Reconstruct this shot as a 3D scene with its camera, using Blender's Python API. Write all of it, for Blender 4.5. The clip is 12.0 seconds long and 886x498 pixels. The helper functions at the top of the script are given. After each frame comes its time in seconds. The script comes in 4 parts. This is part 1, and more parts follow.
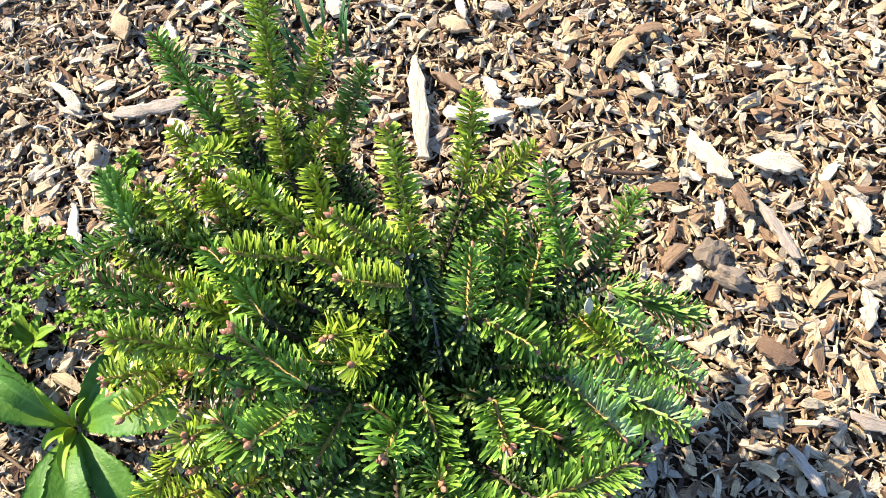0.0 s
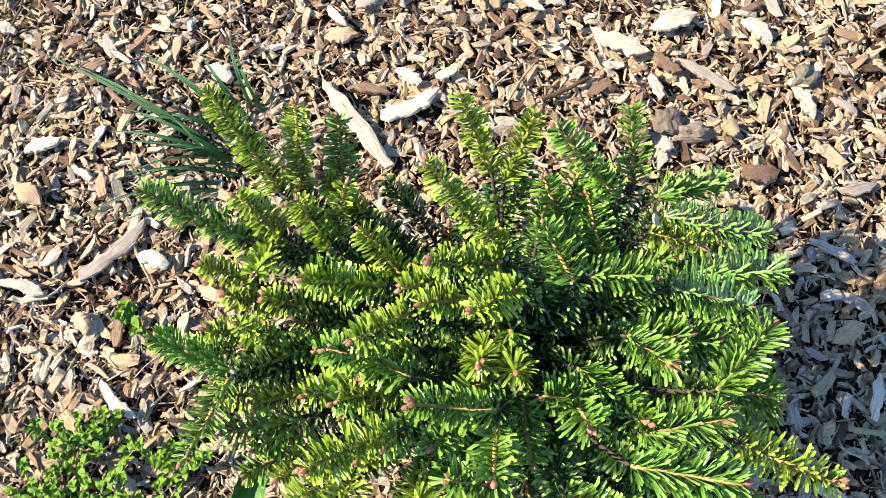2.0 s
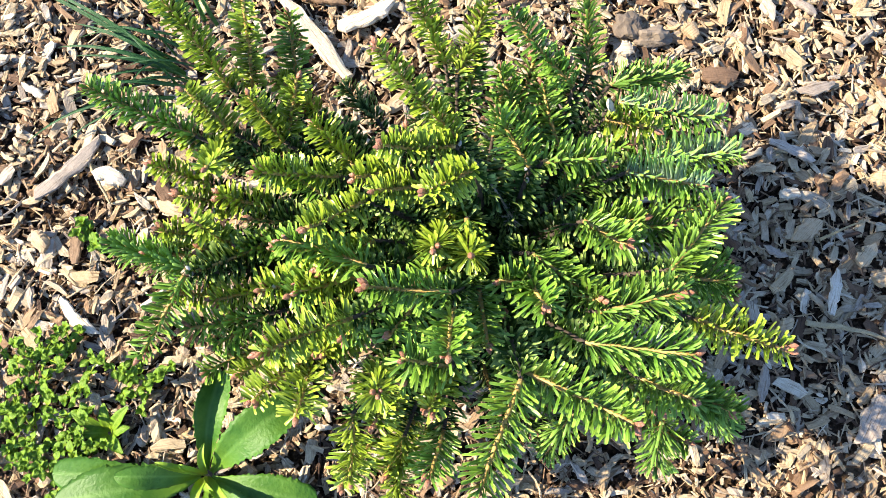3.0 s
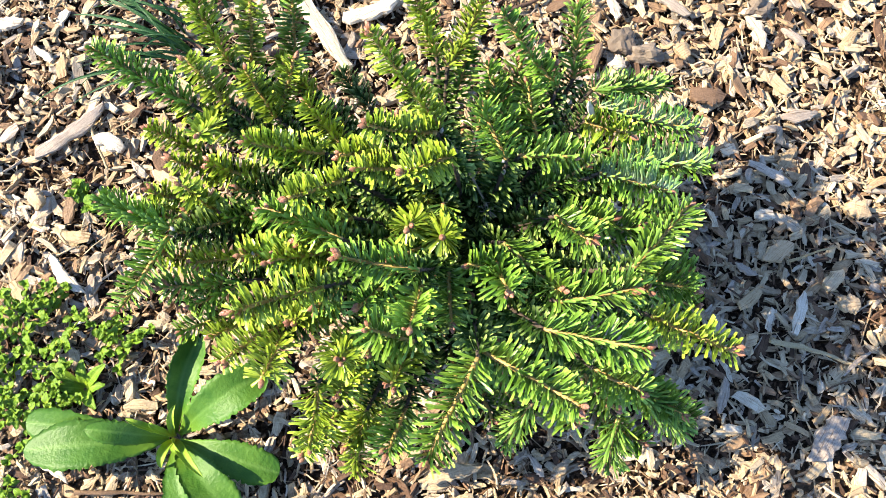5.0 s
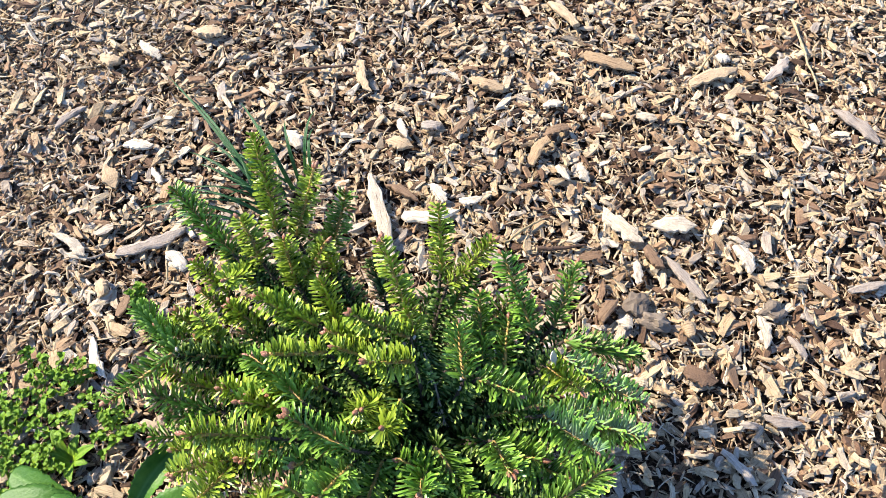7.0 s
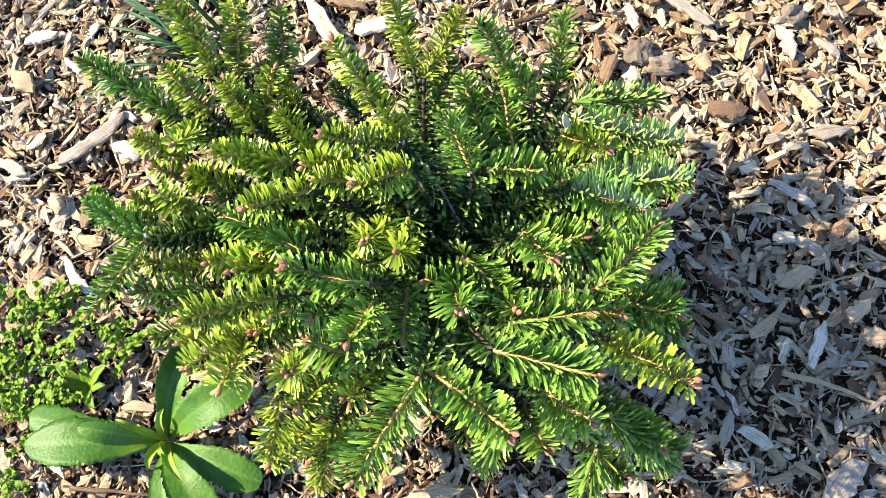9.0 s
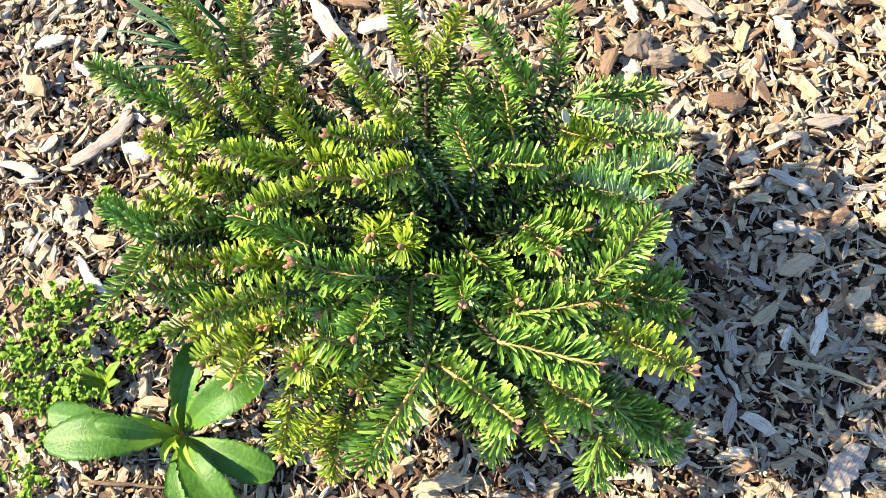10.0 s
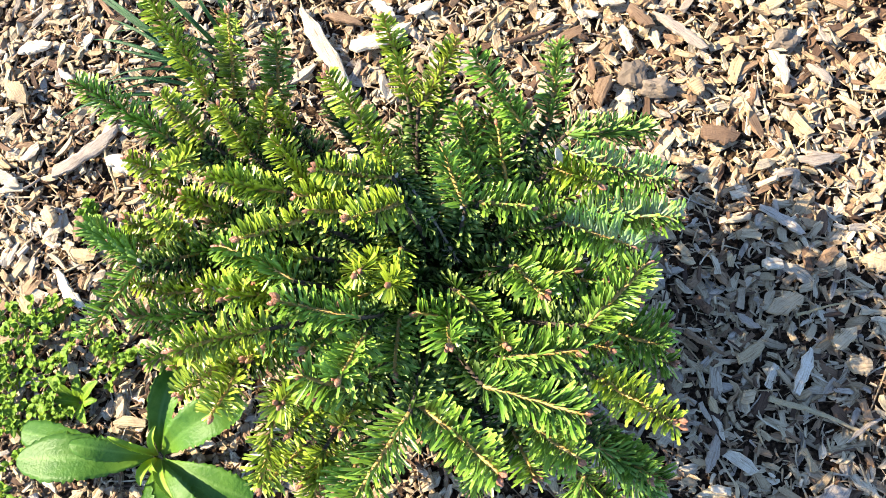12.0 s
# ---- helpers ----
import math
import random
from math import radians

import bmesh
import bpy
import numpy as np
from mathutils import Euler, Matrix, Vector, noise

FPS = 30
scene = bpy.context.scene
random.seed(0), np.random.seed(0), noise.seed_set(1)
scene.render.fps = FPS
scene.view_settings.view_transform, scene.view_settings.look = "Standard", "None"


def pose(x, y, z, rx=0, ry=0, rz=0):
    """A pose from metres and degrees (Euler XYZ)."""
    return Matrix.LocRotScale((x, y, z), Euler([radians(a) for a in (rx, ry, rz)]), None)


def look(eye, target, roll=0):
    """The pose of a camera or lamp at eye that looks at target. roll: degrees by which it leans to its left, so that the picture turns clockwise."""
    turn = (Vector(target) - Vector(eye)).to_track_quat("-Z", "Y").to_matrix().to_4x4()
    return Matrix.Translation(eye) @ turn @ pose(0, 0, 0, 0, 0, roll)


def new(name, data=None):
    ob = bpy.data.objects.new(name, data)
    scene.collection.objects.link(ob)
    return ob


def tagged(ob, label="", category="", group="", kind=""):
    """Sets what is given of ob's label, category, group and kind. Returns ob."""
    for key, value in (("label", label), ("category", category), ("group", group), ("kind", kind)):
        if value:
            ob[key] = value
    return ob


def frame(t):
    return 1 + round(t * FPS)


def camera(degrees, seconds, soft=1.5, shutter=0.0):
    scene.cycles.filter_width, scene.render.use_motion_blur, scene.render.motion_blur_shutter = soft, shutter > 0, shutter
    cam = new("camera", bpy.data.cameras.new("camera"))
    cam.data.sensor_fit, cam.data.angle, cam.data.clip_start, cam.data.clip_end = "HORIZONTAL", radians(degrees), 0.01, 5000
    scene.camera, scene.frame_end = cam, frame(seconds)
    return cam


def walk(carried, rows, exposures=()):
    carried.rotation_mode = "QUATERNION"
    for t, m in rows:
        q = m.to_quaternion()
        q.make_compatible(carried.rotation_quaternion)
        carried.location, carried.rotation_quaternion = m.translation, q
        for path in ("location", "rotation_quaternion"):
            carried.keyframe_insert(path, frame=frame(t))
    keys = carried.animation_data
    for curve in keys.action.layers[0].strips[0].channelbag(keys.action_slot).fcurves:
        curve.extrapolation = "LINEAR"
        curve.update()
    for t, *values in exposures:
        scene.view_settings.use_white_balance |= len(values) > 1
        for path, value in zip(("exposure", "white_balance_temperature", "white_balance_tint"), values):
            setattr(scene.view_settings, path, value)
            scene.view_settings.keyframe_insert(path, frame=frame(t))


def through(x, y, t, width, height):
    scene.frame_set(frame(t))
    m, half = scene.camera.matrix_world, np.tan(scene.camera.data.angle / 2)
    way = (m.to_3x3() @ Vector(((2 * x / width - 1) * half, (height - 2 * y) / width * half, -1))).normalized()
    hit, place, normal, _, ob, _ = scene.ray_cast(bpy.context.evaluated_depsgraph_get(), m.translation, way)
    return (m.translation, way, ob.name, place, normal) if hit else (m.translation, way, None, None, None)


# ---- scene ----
cam = camera(58.1, 12.0, soft=0.75)
PATH = [
    (0, (0.015, 0.033, 0.812), (-0.08, 0.783, -1.04), -7.2),
    (0.5, (-0.011, 0.076, 0.829), (-0.026, 0.814, -1.03), -9.4),
    (1, (-0.064, 0.113, 0.846), (0.021, 0.789, -1.035), -10.3),
    (1.5, (-0.105, 0.131, 0.871), (0.059, 0.729, -1.031), -10.1),
    (2, (-0.145, 0.114, 0.879), (0.074, 0.637, -1.039), -7.9),
    (2.5, (-0.163, 0.083, 0.875), (0.068, 0.541, -1.058), -5.8),
    (3, (-0.157, 0.055, 0.859), (0.056, 0.474, -1.085), -5.2),
    (3.5, (-0.14, 0.049, 0.848), (0.057, 0.438, -1.103), -4.2),
    (3.7, (-0.139, 0.047, 0.842), (0.058, 0.427, -1.112), -3.3),
    (5.3, (-0.154, 0.007, 0.883), (0.076, 0.497, -1.043), -0.5),
    (5.5, (-0.15, 0.003, 0.885), (0.07, 0.522, -1.034), -1.3),
    (6, (-0.14, -0.007, 0.902), (0.047, 0.625, -0.987), -2.6),
    (6.5, (-0.105, -0.016, 0.912), (0.049, 0.761, -0.925), -1.7),
    (7, (-0.042, -0.031, 0.973), (0.076, 0.892, -0.797), -1.6),
    (7.5, (-0.033, -0.037, 0.96), (0.068, 0.789, -0.859), -5.3),
    (7.7, (-0.048, -0.029, 0.915), (0.043, 0.748, -0.926), -7.5),
    (9.3, (-0.048, -0.028, 0.854), (-0.039, 0.555, -1.059), -24.9),
    (9.5, (-0.045, -0.021, 0.863), (-0.04, 0.564, -1.05), -25.6),
    (10, (-0.044, -0.034, 0.869), (-0.054, 0.55, -1.044), -26.4),
    (10.5, (-0.036, -0.035, 0.866), (-0.048, 0.544, -1.048), -24.8),
    (11, (-0.019, -0.034, 0.853), (-0.013, 0.527, -1.067), -22.5),
    (11.5, (-0.026, -0.012, 0.86), (-0.01, 0.539, -1.062), -21.6),
    (12, (-0.032, 0.002, 0.869), (-0.012, 0.556, -1.053), -21.8),
]
EXPOSURES = [(0, 1.94, 6650, 13), (0.5, 1.78, 6450, 12), (1, 1.72, 6300, 11), (1.5, 1.70, 6350, 11), (2.5, 1.84, 6600, 12), (3.5, 1.96, 6700, 15), (5.5, 2.02, 6750, 14), (6.2, 1.98, 6650, 13), (7, 1.66, 6300, 16), (7.5, 1.56, 6250, 16), (9.5, 2.10, 6900, 14), (12, 2.11, 6900, 14)]
walk(cam, [(t, look(eye, target, roll)) for t, eye, target, roll in PATH], EXPOSURES)

# ---------------------------------------------------------------- light
SUN_FROM = Vector((-1.07, 0.73, 1.0)).normalized()
sun_el = math.asin(SUN_FROM.z)
sun_az = math.atan2(SUN_FROM.x, SUN_FROM.y)
sun = new("sun", bpy.data.lights.new("sun", "SUN"))
sun.data.energy, sun.data.angle, sun.data.color = 4.5, radians(0.53), (1.0, 0.905, 0.69)
sun.matrix_world = look(SUN_FROM * 10, (0, 0, 0))
world = bpy.data.worlds.new("sky")
scene.world = world
world.use_nodes = True
wn = world.node_tree.nodes
sky = wn.new("ShaderNodeTexSky")
sky.sky_type, sky.sun_disc = "NISHITA", False
sky.sun_elevation, sky.sun_rotation = sun_el, sun_az
sky.ozone_density, sky.dust_density = 6.0, 0.2
world.node_tree.links.new(sky.outputs[0], wn["Background"].inputs[0])
wn["Background"].inputs[1].default_value = 0.124


# ---------------------------------------------------------------- materials
class Mat:
    """A small helper round one node material."""

    def __init__(self, name, rough=0.6, spec=0.5):
        self.m = bpy.data.materials.new(name)
        self.m.use_nodes = True
        self.t = self.m.node_tree
        self.b = self.t.nodes["Principled BSDF"]
        self.b.inputs["Roughness"].default_value = rough
        self.b.inputs["Specular IOR Level"].default_value = spec

    def node(self, kind, **values):
        n = self.t.nodes.new(kind)
        for k, v in values.items():
            n.inputs[k].default_value = v
        return n

    def link(self, a, b):
        self.t.links.new(a, b)

    def ramp(self, fac, stops, constant=False):
        r = self.t.nodes.new("ShaderNodeValToRGB")
        e = r.color_ramp.elements
        while len(e) < len(stops):
            e.new(0.5)
        for el, (p, c) in zip(e, stops):
            el.position, el.color = p, (*c, 1)
        if constant:
            r.color_ramp.interpolation = "CONSTANT"
        self.link(fac, r.inputs[0])
        return r.outputs[0]

    def mix(self, fac, a, b, blend="MIX"):
        n = self.t.nodes.new("ShaderNodeMix")
        n.data_type, n.blend_type = "RGBA", blend
        for sock, v in ((n.inputs[0], fac), (n.inputs[6], a), (n.inputs[7], b)):
            if isinstance(v, bpy.types.NodeSocket):
                self.link(v, sock)
            else:
                sock.default_value = v if isinstance(v, float) else (*v, 1)
        return n.outputs[2]

    def math(self, op, a, b=0.0):
        n = self.t.nodes.new("ShaderNodeMath")
        n.operation = op
        for sock, v in ((n.inputs[0], a), (n.inputs[1], b)):
            if isinstance(v, bpy.types.NodeSocket):
                self.link(v, sock)
            else:
                sock.default_value = v
        return n.outputs[0]

    def noise(self, vector, scale, detail=3.0, rough=0.6):
        n = self.node("ShaderNodeTexNoise", Scale=scale, Detail=detail, Roughness=rough)
        if vector is not None:
            self.link(vector, n.inputs["Vector"])
        return n.outputs[0]

    def scaled(self, vector, sx, sy, sz=1.0):
        n = self.t.nodes.new("ShaderNodeMapping")
        n.inputs["Scale"].default_value = (sx, sy, sz)
        self.link(vector, n.inputs[0])
        return n.outputs[0]

    def bump(self, height, strength, distance):
        n = self.node("ShaderNodeBump", Strength=strength, Distance=distance)
        self.link(height, n.inputs["Height"])
        self.link(n.outputs[0], self.b.inputs["Normal"])

    def colour(self, c):
        if isinstance(c, bpy.types.NodeSocket):
            self.link(c, self.b.inputs["Base Color"])
        else:
            self.b.inputs["Base Color"].default_value = (*c, 1)

    def through_light(self, c, amount):
        """Thin leaf: part of the light passes through."""
        tr = self.t.nodes.new("ShaderNodeBsdfTranslucent")
        if isinstance(c, bpy.types.NodeSocket):
            self.link(c, tr.inputs[0])
        else:
            tr.inputs[0].default_value = (*c, 1)
        mx = self.t.nodes.new("ShaderNodeMixShader")
        mx.inputs[0].default_value = amount
        self.link(self.b.outputs[0], mx.inputs[1])
        self.link(tr.outputs[0], mx.inputs[2])
        self.link(mx.outputs[0], self.t.nodes["Material Output"].inputs[0])


def wood_material(name, island, stops=None):
    """Split, weathered wood; each chip takes a tone of its own."""
    k = Mat(name, 0.75, 0.25)
    if island:
        r = k.t.nodes.new("ShaderNodeNewGeometry").outputs["Random Per Island"]
    else:
        r = k.t.nodes.new("ShaderNodeObjectInfo").outputs["Random"]
    uv = k.t.nodes.new("ShaderNodeUVMap").outputs[0]
    pos = k.t.nodes.new("ShaderNodeNewGeometry").outputs["Position"]
    base = k.ramp(r, stops or WOOD_STOPS)
    grain = k.noise(k.scaled(uv, 55, 700, 1), 1.0, 5.0, 0.7)
    streak = k.ramp(grain, [(0.34, (0.58, 0.51, 0.43)), (0.5, (0.98, 0.96, 0.92)), (0.66, (1.13, 1.11, 1.07))])
    c = k.mix(0.75, base, streak, "MULTIPLY")
    crack = k.ramp(k.noise(k.scaled(uv, 30, 420, 1), 1.0, 2.0), [(0.33, (0.35, 0.27, 0.2)), (0.4, (1, 1, 1))])
    c = k.mix(0.7, c, crack, "MULTIPLY")
    speck = k.ramp(k.noise(pos, 420.0, 3.0, 0.7), [(0.36, (0.5, 0.44, 0.38)), (0.52, (1, 1, 1))])
    c = k.mix(0.3, c, speck, "MULTIPLY")
    stain = k.noise(pos, 60.0, 3.0)
    c = k.mix(k.math("MULTIPLY", k.math("SUBTRACT", stain, 0.52), 1.3), c, (0.16, 0.10, 0.06))
    k.colour(c)
    k.bump(k.math("ADD", grain, k.noise(pos, 420.0, 3.0)), 0.7, 0.0016)
    return k.m


WOOD_STOPS = [
    (0.0, (0.045, 0.024, 0.015)), (0.09, (0.130, 0.075, 0.045)), (0.18, (0.243, 0.154, 0.091)),
    (0.29, (0.340, 0.245, 0.144)), (0.44, (0.405, 0.308, 0.185)), (0.50, (0.279, 0.235, 0.194)),
    (0.58, (0.365, 0.316, 0.259)), (0.72, (0.413, 0.322, 0.196)), (0.90, (0.454, 0.366, 0.251)), (1.0, (0.518, 0.454, 0.360)),
]
CRUMB_STOPS = [(0.0, (0.049, 0.028, 0.017)), (0.25, (0.154, 0.093, 0.057)), (0.45, (0.267, 0.182, 0.109)), (0.7, (0.365, 0.279, 0.174)), (1.0, (0.470, 0.389, 0.271))]
TONES = {
    "white": [(0.0, (0.421, 0.356, 0.266)), (1.0, (0.538, 0.480, 0.396))],
    "tan": [(0.0, (0.305, 0.211, 0.121)), (1.0, (0.421, 0.327, 0.213))],
    "brown": [(0.0, (0.124, 0.076, 0.049)), (1.0, (0.218, 0.143, 0.087))],
    "grey": [(0.0, (0.262, 0.219, 0.182)), (1.0, (0.364, 0.313, 0.266))],
    "stone": [(0.0, (0.113, 0.089, 0.069)), (1.0, (0.194, 0.158, 0.126))],
    "dark": [(0.0, (0.087, 0.052, 0.035)), (1.0, (0.146, 0.094, 0.068))],
    "straw": [(0.0, (0.335, 0.262, 0.144)), (1.0, (0.437, 0.356, 0.221))],
}
M_LITTER = wood_material("mulch_wood", True)
M_CRUMB = wood_material("mulch_crumb", True, CRUMB_STOPS)
M_CHIP = wood_material("chip_wood", False)
M_TONE = {t: wood_material(t + "_wood", False, s) for t, s in TONES.items()}


def soil_material():
    k = Mat("mulch_soil", 0.95, 0.1)
    pos = k.t.nodes.new("ShaderNodeNewGeometry").outputs["Position"]
    cell = k.node("ShaderNodeTexVoronoi", Scale=90.0)
    k.link(k.scaled(pos, 1.0, 1.7, 1.0), cell.inputs["Vector"])
    n = k.noise(pos, 240.0, 5.0)
    base = k.ramp(n, [(0.3, (0.014, 0.008, 0.005)), (0.5, (0.045, 0.027, 0.016)), (0.72, (0.14, 0.09, 0.052))])
    far = k.ramp(cell.outputs["Color"], [(0.2, (0.05, 0.033, 0.021)), (0.5, (0.198, 0.145, 0.092)), (0.8, (0.38, 0.30, 0.197))])
    # outside the bed of loose chips the sheet itself carries the chip pattern, its colour darkened for the shade
    # between chips
    sep = k.t.nodes.new("ShaderNodeVectorMath")
    sep.operation = "DISTANCE"
    k.link(pos, sep.inputs[0])
    sep.inputs[1].default_value = (0.1, 0.45, 0)
    k.colour(k.mix(k.ramp(sep.outputs["Value"], [(0.60, (0, 0, 0)), (0.78, (1, 1, 1))]), base, far))
    k.bump(k.math("ADD", n, cell.outputs["Distance"]), 1.0, 0.006)
    return k.m


M_SOIL = soil_material()


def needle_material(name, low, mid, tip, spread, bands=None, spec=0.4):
    """Waxy flat needle, paler to its blunt end, its base darkened for the shade among needles; u runs along the needle,
    v across it. bands: colour of two pale lines beside the middle.
    """
    k = Mat(name, 0.36, spec)
    uv = k.t.nodes.new("ShaderNodeSeparateXYZ")
    k.link(k.t.nodes.new("ShaderNodeUVMap").outputs[0], uv.inputs[0])
    geo = k.t.nodes.new("ShaderNodeNewGeometry")
    own = k.t.nodes.new("ShaderNodeObjectInfo").outputs["Random"]
    # own paler end, plus painted shade at the base and sun at the tip
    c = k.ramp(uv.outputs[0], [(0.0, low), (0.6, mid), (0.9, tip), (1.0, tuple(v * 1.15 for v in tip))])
    c = k.mix(k.math("MULTIPLY", geo.outputs["Random Per Island"], 0.55), c, tuple(v * f for v, f in zip(mid, (0.55, 0.7, 0.6))))
    c = k.mix(k.math("MULTIPLY", own, spread), c, (0.22, 0.27, 0.022))
    off = k.math("ABSOLUTE", k.math("SUBTRACT", uv.outputs[1], 0.5))
    if bands:
        line = k.ramp(off, [(0.06, (0, 0, 0)), (0.12, (1, 1, 1)), (0.30, (1, 1, 1)), (0.38, (0, 0, 0))])
        c = k.mix(k.math("MULTIPLY", line, 0.8), c, bands)
    else:
        groove = k.ramp(off, [(0.0, (0.62, 0.70, 0.6)), (0.13, (1, 1, 1))])
        c = k.mix(1.0, c, groove, "MULTIPLY")
    k.colour(c)
    k.bump(k.noise(geo.outputs["Position"], 900.0, 2.0), 0.2, 0.0004)
    k.through_light(c, 0.12)
    return k.m


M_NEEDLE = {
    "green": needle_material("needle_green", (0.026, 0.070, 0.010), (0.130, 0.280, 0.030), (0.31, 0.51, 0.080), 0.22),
    # yellower growth, with some of the sunlight on it put into the tone
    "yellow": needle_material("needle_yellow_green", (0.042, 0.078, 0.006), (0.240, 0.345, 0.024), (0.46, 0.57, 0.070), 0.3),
    # older needles, near black for inner shade, with sun glints painted on the tips
    "old_shaded": needle_material("needle_old_shaded", (0.008, 0.02, 0.005), (0.030, 0.075, 0.011), (0.34, 0.46, 0.13), 0.05, None, 0.12),
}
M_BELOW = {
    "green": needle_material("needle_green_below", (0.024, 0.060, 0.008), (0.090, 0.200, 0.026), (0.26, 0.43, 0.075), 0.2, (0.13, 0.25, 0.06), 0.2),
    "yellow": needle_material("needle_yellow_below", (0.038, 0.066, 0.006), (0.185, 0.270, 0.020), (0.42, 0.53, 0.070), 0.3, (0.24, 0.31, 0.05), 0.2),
    # their undersides, with the same inner shade and tip glints in the colour
    "old_shaded": needle_material("needle_old_shaded_below", (0.010, 0.024, 0.005), (0.032, 0.075, 0.012), (0.30, 0.42, 0.13), 0.05, (0.06, 0.11, 0.05), 0.1),
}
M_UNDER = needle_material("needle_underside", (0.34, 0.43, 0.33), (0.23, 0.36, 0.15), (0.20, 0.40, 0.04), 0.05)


def plain_material(name, a, b, scale, rough, bump=0.3, dist=0.0006):
    k = Mat(name, rough, 0.35)
    pos = k.t.nodes.new("ShaderNodeNewGeometry").outputs["Position"]
    n = k.noise(pos, scale, 4.0)
    own = k.t.nodes.new("ShaderNodeObjectInfo").outputs["Random"]
    c = k.ramp(n, [(0.32, a), (0.68, b)])
    c = k.mix(k.math("MULTIPLY", own, 0.35), c, tuple(v * 0.6 for v in a))
    k.colour(c)
    k.bump(n, bump, dist)
    return k.m


M_TWIG = plain_material("young_bark", (0.30, 0.18, 0.05), (0.52, 0.36, 0.12), 420.0, 0.6, 0.7)
M_BARK = plain_material("grey_bark", (0.030, 0.021, 0.014), (0.095, 0.070, 0.050), 260.0, 0.85, 0.6)
M_BUD = plain_material("bud_scales", (0.20, 0.078, 0.048), (0.38, 0.19, 0.115), 700.0, 0.45)
M_DRYLEAF = plain_material("dry_leaf", (0.55, 0.50, 0.43), (0.78, 0.73, 0.66), 300.0, 0.7)
M_DRYBUD = plain_material("dry_bud_scales", (0.26, 0.23, 0.21), (0.48, 0.44, 0.40), 600.0, 0.7)


def leaf_material(name, a, b, vein, rough, through, size, ribs=1.0):
    k = Mat(name, rough, 0.24)
    uv = k.t.nodes.new("ShaderNodeUVMap").outputs[0]
    sep = k.t.nodes.new("ShaderNodeSeparateXYZ")
    k.link(uv, sep.inputs[0])
    pos = k.t.nodes.new("ShaderNodeNewGeometry").outputs["Position"]
    own = k.t.nodes.new("ShaderNodeObjectInfo").outputs["Random"]
    n = k.noise(pos, size, 4.0)
    c = k.ramp(n, [(0.35, a), (0.65, b)])
    c = k.mix(k.math("MULTIPLY", own, 0.4), c, tuple(v * 0.7 for v in a))
    # v is 0.5 on the midrib
    off = k.math("ABSOLUTE", k.math("SUBTRACT", sep.outputs[1], 0.5))
    rib = k.ramp(off, [(0.0, (1, 1, 1)), (0.05, (0.5, 0.5, 0.5)), (0.09, (0, 0, 0))])
    wave = k.node("ShaderNodeTexWave", Scale=2.2, Distortion=2.5, Detail=2.0)
    k.link(k.scaled(uv, 3.0, 1.6, 1), wave.inputs["Vector"])
    side = k.math("MULTIPLY", k.math("POWER", wave.outputs["Fac"], 8.0), 0.03)
    c = k.mix(k.math("MULTIPLY", k.math("MAXIMUM", rib, side), ribs), c, vein)
    # the stalk end is paler and yellower
    c = k.mix(k.ramp(sep.outputs[0], [(0.05, (0.8, 0.8, 0.8)), (0.34, (0, 0, 0))]), c, tuple(x * y for x, y in zip(vein, (1.25, 1.1, 0.5))))
    k.colour(c)
    k.bump(k.math("ADD", k.noise(pos, size * 4.5, 2.0), k.math("MULTIPLY", wave.outputs["Fac"], 0.008)), 0.45, 0.0018)
    k.through_light(c, through)
    return k.m


M_ROSETTE = leaf_material("rosette_leaf", (0.040, 0.125, 0.012), (0.080, 0.185, 0.022), (0.105, 0.215, 0.040), 0.5, 0.2, 60.0, 0.7)
M_YOUNG = leaf_material("young_leaf", (0.20, 0.34, 0.03), (0.28, 0.42, 0.05), (0.34, 0.44, 0.10), 0.5, 0.3, 60.0, 0.5)
M_WEED = leaf_material("weed_leaf", (0.10, 0.215, 0.014), (0.20, 0.33, 0.024), (0.21, 0.33, 0.04), 0.5, 0.28, 200.0)
M_GRASS = leaf_material("grass_blade", (0.010, 0.055, 0.018), (0.030, 0.105, 0.030), (0.05, 0.14, 0.04), 0.5, 0.15, 120.0, 0.6)


# ---------------------------------------------------------------- mesh helpers
def fast_mesh(name, verts, faces, uvs=None, mats=(), slots=None, smooth=False):
    """A mesh from arrays: verts (n, 3), quads (m, 4); uvs per vertex."""
    me = bpy.data.meshes.new(name)
    verts, faces = np.asarray(verts, float), np.asarray(faces, int)
    n, m, c = len(verts), len(faces), faces.shape[1]
    me.vertices.add(n)
    me.vertices.foreach_set("co", verts.ravel())
    me.loops.add(m * c)
    me.loops.foreach_set("vertex_index", faces.ravel())
    me.polygons.add(m)
    me.polygons.foreach_set("loop_start", np.arange(0, m * c, c))
    me.polygons.foreach_set("loop_total", np.full(m, c))
    if slots is not None:
        me.polygons.foreach_set("material_index", np.asarray(slots, int))
    me.polygons.foreach_set("use_smooth", np.full(m, smooth))
    if uvs is not None:
        layer = me.uv_layers.new(name="UVMap")
        layer.data.foreach_set("uv", np.asarray(uvs, float)[faces.ravel()].ravel())
    for mt in mats:
        me.materials.append(mt)
    me.update(calc_edges=True)
    me.validate()
    return me


def part(name, me, parent, label="", matrix=None):
    ob = new(name, me)
    ob.parent = parent
    if matrix is not None:
        ob.matrix_basis = matrix
    if label:
        ob["label"] = label
    return ob


def unit(v):
    v = np.asarray(v, float)
    return v / (np.linalg.norm(v, axis=-1, keepdims=True) + 1e-12)


